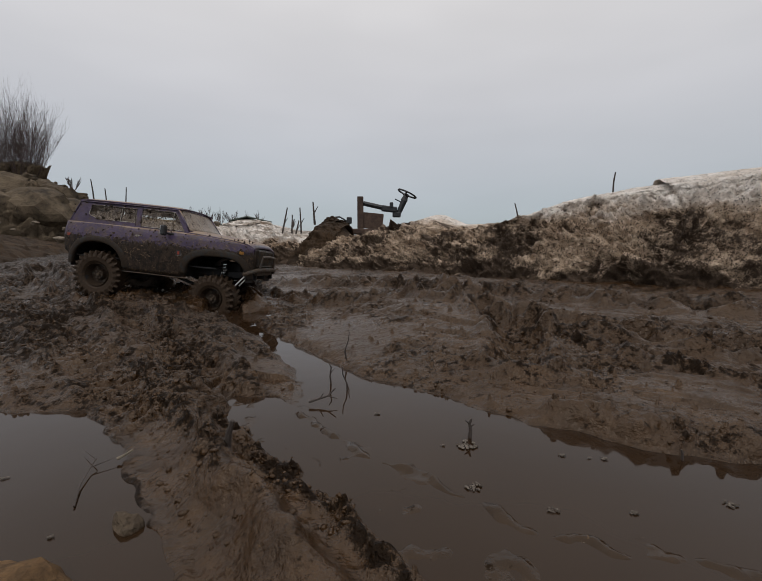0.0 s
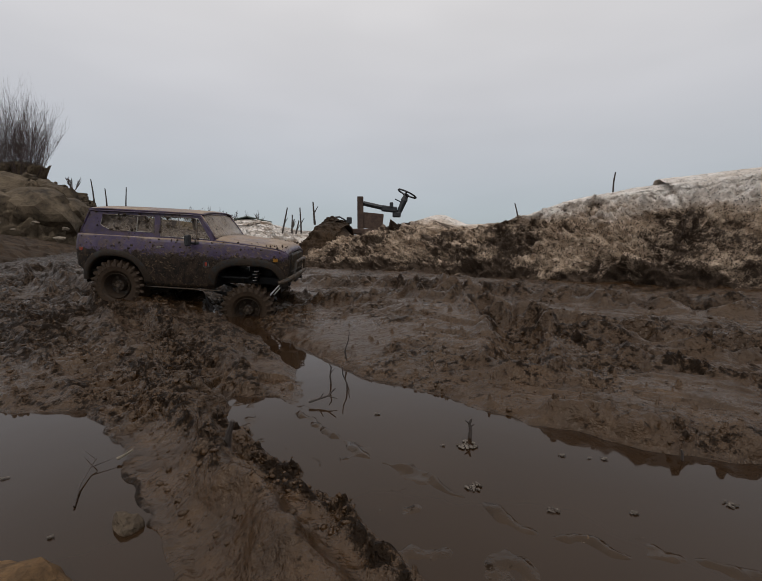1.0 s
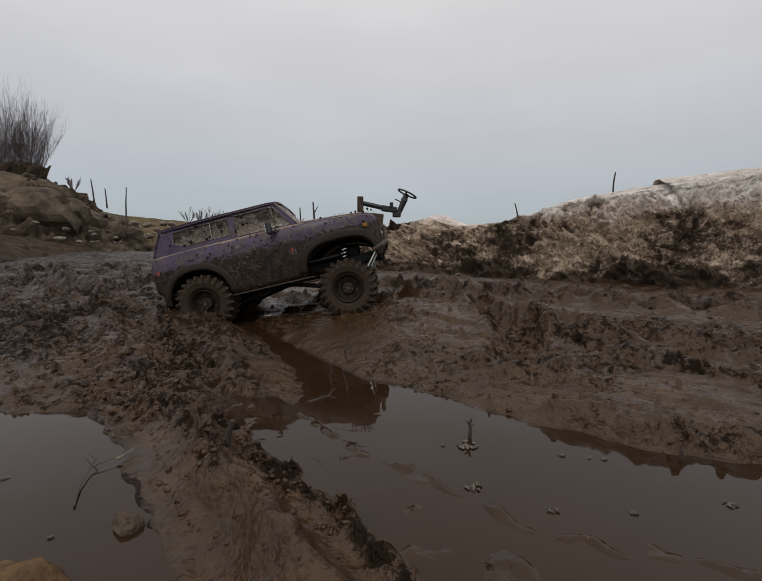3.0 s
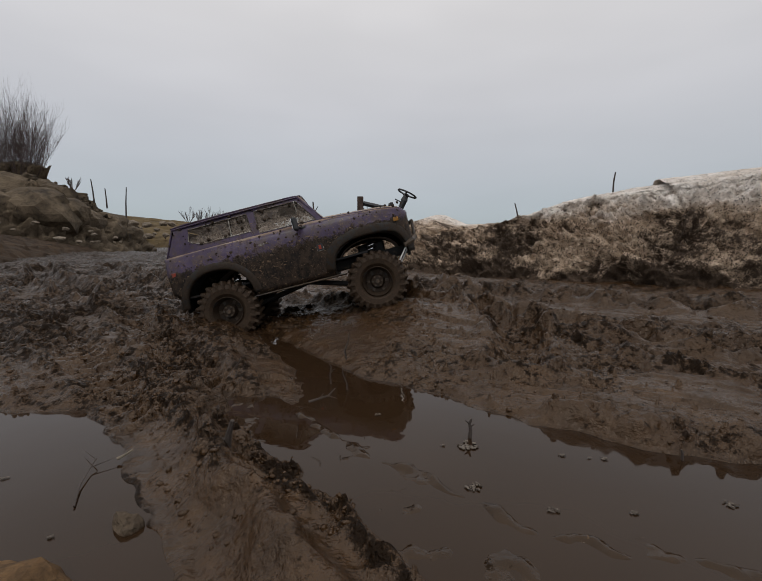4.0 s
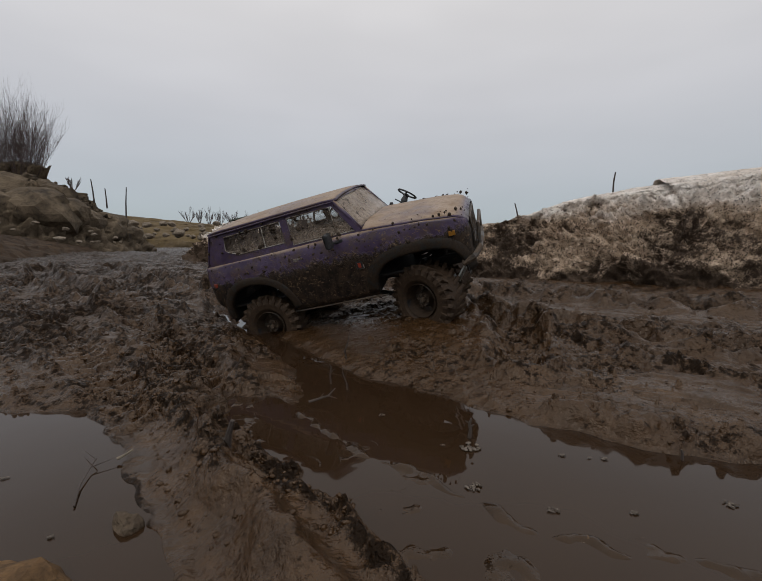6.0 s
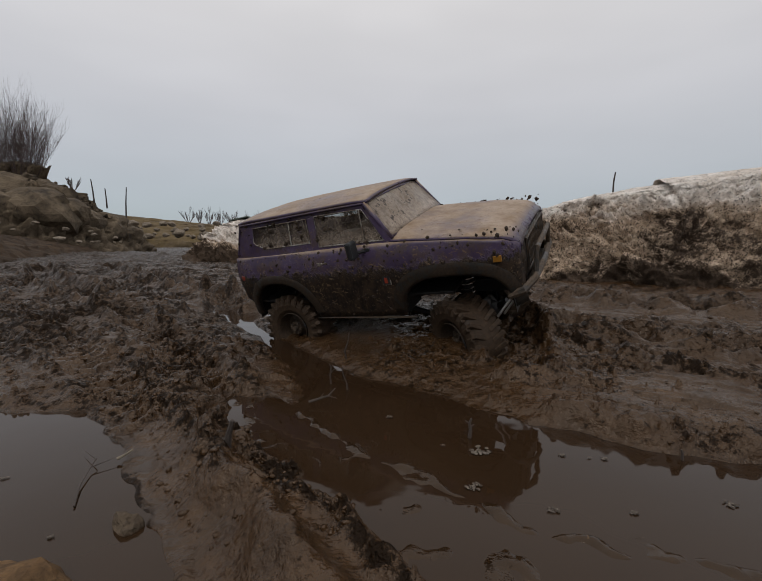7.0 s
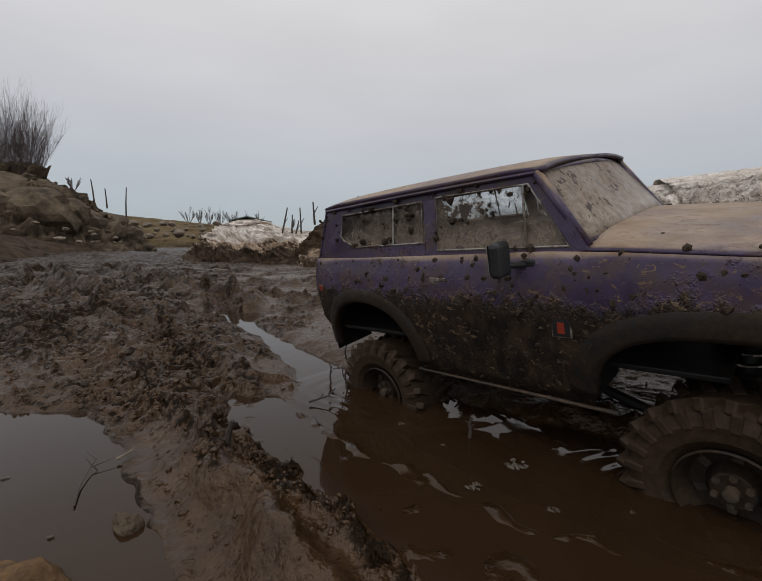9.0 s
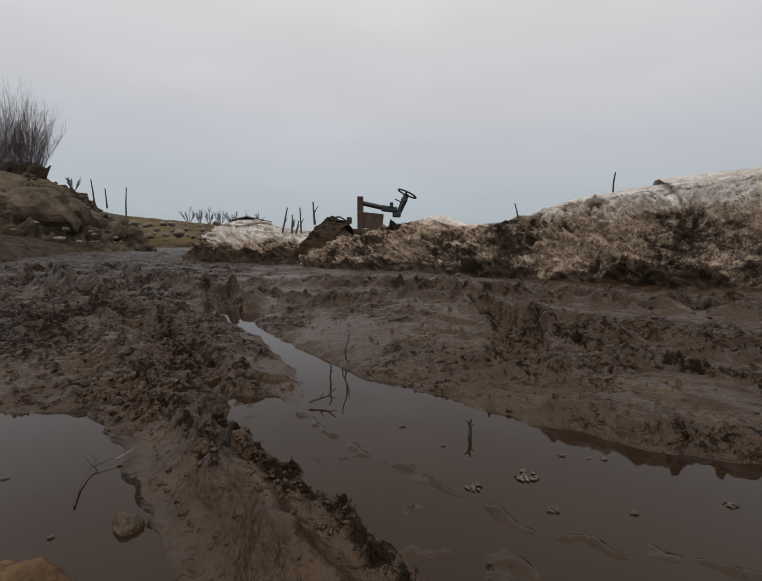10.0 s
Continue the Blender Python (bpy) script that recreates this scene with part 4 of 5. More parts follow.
    for sgn in (-1, 1):
        bm = bmesh.new()
        block(bm, (0.004, 0.012, 0.024), (-0.0762, sgn * 0.079, -0.028), 0.001)
        part("tail_lamp", bm, REDLENS, truck, "red tail lamp")
        for zz in (-0.012, -0.052):
            bm = bmesh.new()
            block(bm, (0.006, 0.007, 0.0045), (-0.0805, -0.052 + 0.0 * sgn + (0.104 if sgn > 0 else 0), zz), 0.001)
            part("hinge", bm, TRIM, truck, "pale hinge")
    # nose: grille between the lamps
    bm = bmesh.new()
    rows = []
    for z in np.linspace(-0.072, -0.017, 7):
        rows.append([(0.3815 + 0.004 * (1 - u * u) - 0.004 * max(0, (-0.05 - z) / 0.02), u * side_y(0.383, z), z) for u in np.linspace(-1, 1, 17)])
    lattice_faces(bm, rows)
    thicken(part("nose_panel", bm, FLARE, truck, "dark muddy nose panel", True), 0.002, 1)
    bm = bmesh.new()
    block(bm, (0.0015, 0.122, 0.038), (0.3862, 0, -0.040), 0.0005)
    grille = part("grille", bm, BLACKMETAL, truck, "black grille with pale upright bars")
    for i in range(15):
        bm = bmesh.new()
        block(bm, (0.003, 0.0026, 0.034), (0.3880, -0.0560 + i * 0.0080, -0.040), 0.0006)
        part("grille_bar", bm, BUMPER, grille)
    bm = bmesh.new()
    tube(bm, [(0.3882, -0.0625, -0.0215), (0.3882, 0.0625, -0.0215), (0.3882, 0.0625, -0.0585), (0.3882, -0.0625, -0.0585)], 0.0016, 6, True)
    part("grille_frame", bm, BUMPER, grille)
    for sgn in (-1, 1):
        bm = bmesh.new()
        lathe(bm, [(-0.004, 0.0095), (0.003, 0.0092), (0.004, 0.0088), (0.0055, 0.006), (0.006, 0.001)], 24)
        bmesh.ops.rotate(bm, verts=bm.verts, cent=(0, 0, 0), matrix=Matrix.Rotation(-math.pi / 2, 3, "Z"))
        bmesh.ops.translate(bm, verts=bm.verts, vec=(0.3805, sgn * 0.0735, -0.038))
        part("headlight", bm, RIM, truck, "round headlight dulled by mud", True)
    bm = bmesh.new()
    tube(bm, [(0.362, -0.094, -0.080), (0.384, -0.093, -0.074), (0.396, -0.070, -0.068), (0.399, 0, -0.067), (0.396, 0.070, -0.068), (0.384, 0.093, -0.074),
              (0.362, 0.094, -0.080)], 0.0052, 8)
    tube(bm, [(0.396, -0.060, -0.068), (0.400, -0.052, -0.036), (0.402, 0, -0.034), (0.400, 0.052, -0.036), (0.396, 0.060, -0.068)], 0.0038, 8)
    block(bm, (0.010, 0.120, 0.010), (0.386, 0, -0.077), 0.002, None)
    part("front_bumper", bm, BUMPER, truck, "muddy tubular front bumper", False)
    # underside
    bm = bmesh.new()
    for s in (-1, 1):
        block(bm, (0.44, 0.010, 0.018), (0.160, s * 0.036, -0.086), 0.002)
        rod(bm, (0.055, s * 0.050, -0.118), (0.170, s * 0.040, -0.098), 0.004)
        rod(bm, (0.255, s * 0.048, -0.130), (0.150, s * 0.040, -0.098), 0.004)
    block(bm, (0.110, 0.070, 0.024), (0.165, 0, -0.090), 0.004)
    block(bm, (0.055, 0.045, 0.030), (0.300, 0, -0.070), 0.004)
    block(bm, (0.435, 0.165, 0.004), (0.150, 0, -0.030), 0.001)
    block(bm, (0.34, 0.18, 0.004), (0.12, 0, -0.074), 0.001)
    part("chassis", bm, CHASSIS, truck, "black chassis frame caked with mud")
    bm = bmesh.new()
    block(bm, (0.05, 0.060, 0.050), (0.125, -0.045, -0.012), 0.008)
    block(bm, (0.05, 0.060, 0.050), (0.125, 0.045, -0.012), 0.008)
    block(bm, (0.03, 0.170, 0.020), (0.205, 0, -0.004), 0.005)
    part("seats_and_dash", bm, CHASSIS, truck, "dark plastic cabin inside")
    for s in (-1, 1):
        bm = bmesh.new()
        rod(bm, (0.378, s * 0.076, -0.078), (0.346, s * 0.080, -0.110), 0.0017)
        rod(bm, (0.372, s * 0.086, -0.077), (0.340, s * 0.090, -0.109), 0.0017)
        part("steering_link", bm, STEEL, truck, "bright steel link rod")
        for xx in (0.020, 0.288):
            bm = bmesh.new()
            rod(bm, (xx, s * 0.052, -0.120), (xx + 0.012, s * 0.046, -0.052), 0.0065, 10)
            shock = part("shock_absorber", bm, CHASSIS, truck, "", True)
            bm = bmesh.new()
            tube(bm, [(xx + 0.003 + 0.0095 * math.cos(a) + 0.008 * a / 44, s * 0.050 + 0.0095 * math.sin(a), -0.110 + 0.050 * a / 44) for a in np.linspace(0, 44, 90)],
                 0.0011, 5)
            part("spring", bm, CHROME, shock, "bright coil spring")
    # dried clods stuck on the body
    rng = random.Random(5)
    bm = bmesh.new()
    for i in range(190):
        x, u = rng.uniform(-0.05, 0.385), rng.uniform(-0.95, 0.95)
        if 0.185 < x < 0.225:
            continue
        z = 0.0640 - 0.006 * abs(u) ** 3 if x < 0.19 else belt(x) + 0.008
        blob(bm, (x, u * (0.082 if x < 0.19 else 0.092), z), rng.choice((0.0006, 0.0008, 0.0010, 0.0014, 0.0018, 0.0024)), i, 0.45)
    for i in range(2000):
        x, sgn = rng.uniform(-0.068, 0.385), rng.choice((-1, 1))
        z = rng.uniform(-0.098, 0.002) if rng.random() < 0.9 else rng.uniform(0.0, 0.055)
        if z < arch_z(x) + 0.003 or (z > 0.004 and x > 0.19):
            continue
        blob(bm, (x, sgn * (side_y(x, z) + 0.0003), z), rng.choice((0.0007, 0.0009, 0.0012, 0.0016, 0.0022, 0.0030)), 300 + i, 1.1)
    tagged(part("dried_mud", bm, CLOD, truck, "clods and splashes of drying mud"), kind="stuff")
    # the nose is short and blunt
    for ob in truck.children_recursive:
        for v in ob.data.vertices:
            if v.co.x > 0.345:
                v.co.x = 0.345 + (v.co.x - 0.345) * 0.80
    # wheels and axles
    tyre, rim, nuts, blocks = wheel_mesh()
    wheels = {}
    for key, x, sgn in (("rr", 0.016, -1), ("rl", 0.016, 1), ("fr", 0.293, -1), ("fl", 0.293, 1)):
        w = new("wheel", tyre)
        w.parent = truck
        tagged(w, "wheel with a chunky mud-filled tyre")
        r = new("rim", rim)
        r.parent = w
        tagged(r, "dark metal rim")
        nn = new("wheel_nuts", nuts)
        nn.parent = w
        for i in range(24):
            for k in range(2):
                lug = new("tread_block", blocks[k])
                lug.parent = w
                lug.rotation_euler = (0, 2 * math.pi * (i + 0.5 * k) / 24, 0)
        wheels[key] = w
    axles = {}
    for key in ("rear", "front"):
        bm = bmesh.new()
        rod(bm, (0, -0.072, 0), (0, 0.072, 0), 0.0075, 10)
        blob(bm, (0.002, 0.018, 0), 0.019, 3, 0.95, 2)
        rod(bm, (0.018, 0.018, 0.002), (0.034, 0.016, 0.010), 0.006)
        axles[key] = part("axle", bm, CHASSIS, truck, "muddy solid axle")
    return truck, wheels, axles


truck, wheels, axles = build_truck()
# ---- loose mud on the ground ----
def scatter_clods():
    rng = np.random.default_rng(4)
    bm = bmesh.new()
    bmesh.ops.create_icosphere(bm, subdivisions=1, radius=1)
    base = np.array([v.co[:] for v in bm.verts])
    tris = np.array([[v.index for v in f.verts] for f in bm.faces])
    bm.free()
    spots = []
    for line, wide, count in ((TRACK_A, 0.05, 2400), (TRACK_B, 0.045, 1500), (TRACK_C, 0.06, 800), (TRACK_D, 0.08, 600)):
        p = np.array(line)
        cum = np.concatenate([[0], np.cumsum(np.hypot(*np.diff(p, axis=0).T))])
        s = cum[-1] * (1 - rng.random(count) ** 1.6)
        spots.append(np.stack([np.interp(s, cum, p[:, 0]), np.interp(s, cum, p[:, 1])], 1) + rng.normal(0, wide * 0.6, (count, 2)))
    r = 0.18 + 1.6 * rng.random(1800) ** 1.7
    a = rng.uniform(-0.85, 0.85, 1800)
    spots.append(np.stack([r * np.sin(a), r * np.cos(a)], 1))
    p = np.concatenate(spots)
    p = p[(p[:, 1] > 0.17) & (np.hypot(p[:, 0], p[:, 1]) > 0.2)]
    z = near_height(p[:, 0], p[:, 1])
    keep = z > 0.003
    p, z = p[keep], z[keep]
    size = (0.0006 + 0.0022 * rng.random(len(p)) ** 3.2) * (0.75 + 0.5 * np.hypot(p[:, 0], p[:, 1]))
    out, faces = [], []
    for i in range(len(p)):
        k = 1 + rng.uniform(-0.35, 0.35, len(base))
        v = base * k[:, None] * size[i] * np.array([rng.uniform(0.8, 1.9), rng.uniform(0.7, 1.3), rng.uniform(0.5, 0.9)])
        t = rng.uniform(0, 6.3)
        c, s = math.cos(t), math.sin(t)
        out.append(np.stack([v[:, 0] * c - v[:, 1] * s + p[i, 0], v[:, 0] * s + v[:, 1] * c + p[i, 1], v[:, 2] + z[i]], 1))
        faces.append(tris + i * len(base))
    me = bpy.data.meshes.new("mud_crumbs")
    me.from_pydata(np.concatenate(out).tolist(), [], np.concatenate(faces).tolist())
    me.polygons.foreach_set("use_smooth", [True] * len(me.polygons))
    me.materials.append(MUD)
    return tagged(new("mud_crumbs", me), "small wet crumbs of mud thrown up by the tyres", "mud", kind="stuff")


scatter_clods()


def z_at(x, y):
    return float(near_height(np.array([float(x)]), np.array([float(y)]))[0])


# ---- stones ----
def stone(name, at, size, seed, material, label, stretch=(1, 1, 0.7), group=""):
    bm = bmesh.new()
    bmesh.ops.create_icosphere(bm, subdivisions=3, radius=1)
    off = Vector((seed * 7.7, seed * 3.1, seed * 1.3))
    for v in bm.verts:
        d = v.co.copy()
        k = 1 + 0.42 * noise.noise(d * 0.9 + off) + 0.16 * noise.noise(d * 2.6 + off) + 0.05 * noise.noise(d * 7 + off)
        cut = min(1.0, 0.80 / max(0.01, abs(d.dot(Vector((math.sin(seed), math.cos(seed), 0.4)).normalized()))))
        v.co = Vector((d.x * stretch[0], d.y * stretch[1], d.z * stretch[2])) * k * cut * size
    ob = part(name, bm, material)
    ob.location = at
    ob.rotation_euler = (0, 0, seed * 1.9)
    tagged(ob, label, "stone", group)
    return ob


stone("stone", (-0.141, 0.212, 0.001), 0.0088, 3, WETSTONE, "small muddy stone at the puddle's edge", (1.05, 0.8, 0.8))
stone("stone", (-0.168, 0.166, 0.000), 0.022, 5, TANSTONE, "ochre stone half in the mud at the water", (1.2, 0.75, 0.62))
rng = random.Random(11)
for i, (x, y, s) in enumerate(((-5.05, 6.5, 0.16), (-4.82, 6.6, 0.09), (-4.6, 6.7, 0.08), (-4.35, 6.9, 0.06), (-4.4, 6.3, 0.05), (-5.5, 6.2, 0.06), (-5.9, 6.4, 0.10),
                               (-6.3, 6.5, 0.08), (-6.0, 7.2, 0.13), (-5.7, 7.5, 0.12), (-5.4, 7.8, 0.10), (-5.2, 8.1, 0.11), (-5.6, 8.0, 0.09), (-4.9, 7.6, 0.05))):
    z = 0.30 + 0.30 * max(0, -4.9 - x)
    stone("stone", (x, y, z - 0.09), s * 0.42, i + 20, STONE, "pale stone lying at the foot of the mound", (1.3, 1, 0.7), "stones by the road")
for i in range(40):
    x = rng.uniform(-15.5, -9.5)
    stone("stone", (x, 24.9 + rng.uniform(-0.3, 1.2), rng.uniform(0.6, 1.5)), rng.uniform(0.08, 0.30), i + 50, STONE,
          "pale rubble stone on the distant hillside", (1.3, 1, 0.8), "rubble on the hill")
for i, (x, y, z, q) in enumerate(((-7.3, 7.55, 0.75, 0.62), (-6.65, 7.95, 0.72, 0.60), (-6.35, 8.55, 0.70, 0.52), (-7.6, 8.15, 1.15, 0.60), (-6.85, 8.65, 1.10, 0.50),
                                  (-6.2, 9.3, 0.55, 0.45), (-8.1, 7.4, 0.70, 0.60), (-6.1, 9.9, 0.35, 0.40), (-8.6, 7.9, 1.0, 0.5))):
    stone("boulder", (x, y, z), q, i + 90, ROCK, "cracked grey-brown boulder bedded in the mound", (1.4, 1.0, 0.75), "boulders of the mound")
stone("stone", (0.955, 1.40, 0.185), 0.028, 71, STONE, "lump of pale ice in the muddy bank", (1.3, 1, 0.7))
stone("stone", (0.09, 0.80, 0.035), 0.020, 73, CLOD, "round clod of mud on the rise", (1, 1, 0.8))


# ---- twigs and stalks ----
def stick(name, pts, r, material, label, category="twig", forks=()):
    bm = bmesh.new()
    n = len(pts)
    for k in range(n - 1):
        rod(bm, pts[k], pts[k + 1], r * (1 - 0.7 * k / n), 6, r * (1 - 0.7 * (k + 1) / n))
    for a, b in forks:
        rod(bm, a, b, r * 0.6, 5, r * 0.2)
    return tagged(part(name, bm, material), label, category)


DARK = "thin dark twig sticking out of the puddle"
stick("twig", [(-0.044, 0.524, 0.0), (-0.047, 0.522, 0.018), (-0.042, 0.521, 0.034), (-0.041, 0.520, 0.044)], 0.0011, TWIG, DARK)
stick("twig", [(-0.056, 0.448, -0.004), (-0.057, 0.447, 0.010), (-0.0555, 0.446, 0.020), (-0.058, 0.446, 0.024)], 0.0011, TWIG, DARK,
      forks=(((-0.057, 0.447, 0.012), (-0.052, 0.447, 0.018)),))
stick("twig", [(-0.036, 0.428, -0.004), (-0.037, 0.428, 0.008), (-0.041, 0.428, 0.018), (-0.041, 0.428, 0.026)], 0.0010, TWIG, DARK)
stick("twig", [(-0.070, 0.384, 0.004), (-0.060, 0.388, 0.006), (-0.052, 0.390, 0.008), (-0.045, 0.392, 0.015)], 0.0013, TWIG,
      "forked dark twig lying at the puddle's edge", forks=(((-0.052, 0.390, 0.008), (-0.043, 0.388, 0.006)), ((-0.060, 0.388, 0.006), (-0.056, 0.386, 0.012))))
stick("twig", [(0.0715, 0.318, -0.003), (0.0725, 0.318, 0.006), (0.0715, 0.318, 0.012), (0.0730, 0.318, 0.016)], 0.0018, TWIG,
      "short dark stub with foam at its foot", forks=(((0.072, 0.318, 0.009), (0.0755, 0.318, 0.0115)), ((0.0715, 0.318, 0.012), (0.068, 0.318, 0.0145))))
stick("twig", [(0.219, 0.283, -0.003), (0.2185, 0.283, 0.004), (0.2175, 0.283, 0.008)], 0.0012, TWIG, DARK, forks=(((0.2185, 0.283, 0.004), (0.220, 0.283, 0.007)),))
stick("twig", [(-0.106, 0.270, z_at(-0.106, 0.270) - 0.003), (-0.1045, 0.269, z_at(-0.106, 0.270) + 0.008), (-0.1010, 0.268, z_at(-0.106, 0.270) + 0.018)], 0.0028, TWIG, "broken dark stub standing in the mud",
      forks=(((-0.1045, 0.269, z_at(-0.106, 0.270) + 0.004), (-0.111, 0.268, z_at(-0.106, 0.270) + 0.005)),))
stick("twig", [(-0.182, 0.228, 0.001), (-0.193, 0.248, 0.002), (-0.200, 0.268, 0.003), (-0.2015, 0.276, 0.005)], 0.0006, TWIG, "thin bent twig floating on the puddle",
      forks=(((-0.200, 0.268, 0.003), (-0.188, 0.282, 0.004)), ((-0.2015, 0.276, 0.004), (-0.222, 0.292, 0.003))))
stick("twig", [(-0.189, 0.279, 0.003), (-0.184, 0.283, 0.005), (-0.182, 0.287, 0.006)], 0.0011, STRAW, "yellow leaf stalk at the puddle's edge")
stick("twig", [(-0.010, 0.665, 0.014), (-0.012, 0.665, 0.030), (-0.011, 0.665, 0.042)], 0.0008, TWIG, "thin twig standing in the wet mud")
stick("stalk", [(1.080, 1.95, 0.36), (1.080, 1.95, 0.45), (1.086, 1.95, 0.492)], 0.0050, TWIG, "bare stalk stuck in the snow bank", "stalk")
stick("stalk", [(0.765, 2.30, 0.26), (0.75, 2.30, 0.34), (0.737, 2.30, 0.385)], 0.0050, TWIG, "bare stalk stuck in the snow bank", "stalk")
for x, y, z0, z1, lean in ((-0.845, 3.5, 0.20, 0.47, 0.06), (-0.755, 3.5, 0.20, 0.41, 0.01), (-0.67, 3.5, 0.20, 0.47, -0.01), (-0.80, 3.6, 0.2, 0.38, 0.05),
                           (-0.47, 2.95, 0.30, 0.46, -0.01), (-0.72, 3.45, 0.2, 0.36, 0.04)):
    stick("stalk", [(x, y, z0), (x + lean * 0.5, y, (z0 + z1) / 2), (x + lean, y, z1)], 0.009, TWIG, "dry dark weed stalk on the roadside heap", "stalk",
          forks=(((x + lean * 0.5, y, (z0 + z1) / 2), (x + lean * 0.5 + 0.03, y, (z0 + z1) / 2 + 0.05)),))
for x, y, z0, z1, lean in ((-6.45, 9.4, 1.1, 1.62, -0.04), (-6.30, 9.6, 1.0, 1.45, -0.02), (-6.0, 9.8, 0.75, 1.50, 0.05)):
    stick("stalk", [(x, y, z0), (x + lean * 0.3, y, (z0 + z1) / 2), (x + lean, y, z1)], 0.018, TWIG, "dry stalk on the rocky mound", "stalk")


# ---- leafless bush on the mound ----
def build_bush(name, root, height, spread_, stems, seed, thick=1.0, label=""):
    rng = random.Random(seed)
    bm = bmesh.new()

    def limb(p, d, length, r, depth):
        n = 6
        pts = [p.copy()]
        for k in range(n):
            d = (d + Vector((rng.uniform(-0.14, 0.14), rng.uniform(-0.14, 0.14), 0.05))).normalized()
            pts.append(pts[-1] + d * length / n)
        for k in range(n):
            rod(bm, pts[k], pts[k + 1], r * (1 - 0.75 * k / n), 4 if depth else 5, r * (1 - 0.75 * (k + 1) / n))
        if depth < 2:
            for _ in range(8 if depth == 0 else 4):
                k = rng.randint(2, n - 1)
                side = Vector((rng.uniform(-1, 1), rng.uniform(-1, 1), 0.9)).normalized()
                limb(pts[k], (d * 0.9 + side * 0.55).normalized(), length * rng.uniform(0.28, 0.5), r * 0.5, depth + 1)

    for _ in range(stems):
        a, q = rng.uniform(0, 6.283), rng.random() ** 0.7
        d = Vector((math.cos(a) * q * spread_, math.sin(a) * q * spread_, 1)).normalized()
        limb(Vector(root) + Vector((math.cos(a), math.sin(a), 0)) * 0.16 * q * height / 1.8, d, height * rng.uniform(0.55, 0.92) * (1 - 0.15 * q), 0.011 * thick, 0)
    return tagged(part(name, bm, BARK), label, "bush")


build_bush("bush", (-7.60, 8.9, 1.30), 2.02, 0.58, 140, 8, 0.32, "leafless many-stemmed bush on the rocky mound")
build_bush("bush", (-8.5, 8.9, 1.25), 1.35, 0.5, 30, 9, 0.6, "leafless bush on the rocky mound")
build_bush("bush", (-7.05, 9.6, 1.40), 0.35, 0.9, 9, 10, 0.8, "small leafless bush on the rocky mound")
for i, x in enumerate((-13.4, -12.6, -12.0, -11.2, -10.4, -9.8, -8.6)):
    build_bush("bush", (x, 29.0, 1.75 - 0.06 * i), 1.1, 0.9, 8, 30 + i, 1.6, "low leafless scrub on the distant hill")


# ---- old machine behind the bank, and a shed ----
def build_machine():
    y = 8.0
    m = new("old_machine")
    m.location = (0, y, 0)
    tagged(m, "rusty stripped machine frame with a black steering wheel", "machine")
    bm = bmesh.new()
    block(bm, (0.115, 0.12, 1.16), (-0.395, 0, 0.50), 0.012)
    part("post", bm, RUST, m, "rusty upright post")
    bm = bmesh.new()
    block(bm, (0.40, 0.10, 0.30), (-0.16, 0.02, 0.62), 0.01, Matrix.Rotation(0.10, 4, "Y"))
    part("side_plate", bm, RUST, m, "rusty steel plate")
    bm = bmesh.new()
    rod(bm, (-0.34, 0, 0.955), (0.06, 0, 0.865), 0.045, 8)
    block(bm, (0.30, 0.14, 0.11), (0.16, 0, 0.845), 0.02, Matrix.Rotation(0.12, 4, "Y"))
    block(bm, (0.16, 0.12, 0.10), (0.30, 0, 0.74), 0.02)
    block(bm, (0.07, 0.1, 0.12), (0.20, -0.02, 0.91), 0.015)
    part("beam", bm, BLACKMETAL, m, "black beam with levers")
    bm = bmesh.new()
    rod(bm, (0.31, 0, 0.70), (0.44, 0, 1.00), 0.045, 10, 0.06)
    rod(bm, (0.44, 0, 1.00), (0.475, 0, 1.10), 0.07, 10, 0.045)
    rod(bm, (0.38, 0, 0.98), (0.27, -0.02, 1.03), 0.012, 6)
    part("steering_column", bm, BLACKMETAL, m, "black steering column")
    bm = bmesh.new()
    turn = Matrix.Translation((0.50, 0, 1.135)) @ Matrix.Rotation(radians(25), 4, "Y") @ Matrix.Rotation(radians(-2), 4, "X")
    tube(bm, [turn @ Vector((0.185 * math.cos(a), 0.185 * math.sin(a), 0)) for a in np.linspace(0, 2 * math.pi, 28, endpoint=False)], 0.016, 8, True)
    for a in (0.3, 2.4, 4.5):
        rod(bm, turn @ Vector((0.17 * math.cos(a), 0.17 * math.sin(a), 0)), turn @ Vector((0, 0, -0.05)), 0.014, 6)
    rod(bm, turn @ Vector((0, 0, -0.06)), turn @ Vector((0, 0, -0.01)), 0.05, 10)
    part("steering_wheel", bm, BLACKMETAL, m, "black plastic steering wheel", True)
    bm = bmesh.new()
    block(bm, (1.7, 0.5, 0.10), (0.1, 0.1, 0.42), 0.02)
    for x in (-0.6, 0.8):
        block(bm, (0.12, 0.4, 0.44), (x, 0.1, 0.19), 0.02)
    part("frame", bm, RUST, m, "rusty frame")
    bm = bmesh.new()
    tube(bm, [(-0.68, 0, 0.40), (-0.95, 0, 0.55), (-0.96, 0, 0.68), (-0.80, 0, 0.70), (-0.66, 0, 0.62), (-0.60, 0, 0.56)], 0.018, 6)
    block(bm, (0.10, 0.08, 0.13), (-0.61, 0, 0.63), 0.02)
    part("bent_bar", bm, BLACKMETAL, m, "bent black bar")


build_machine()


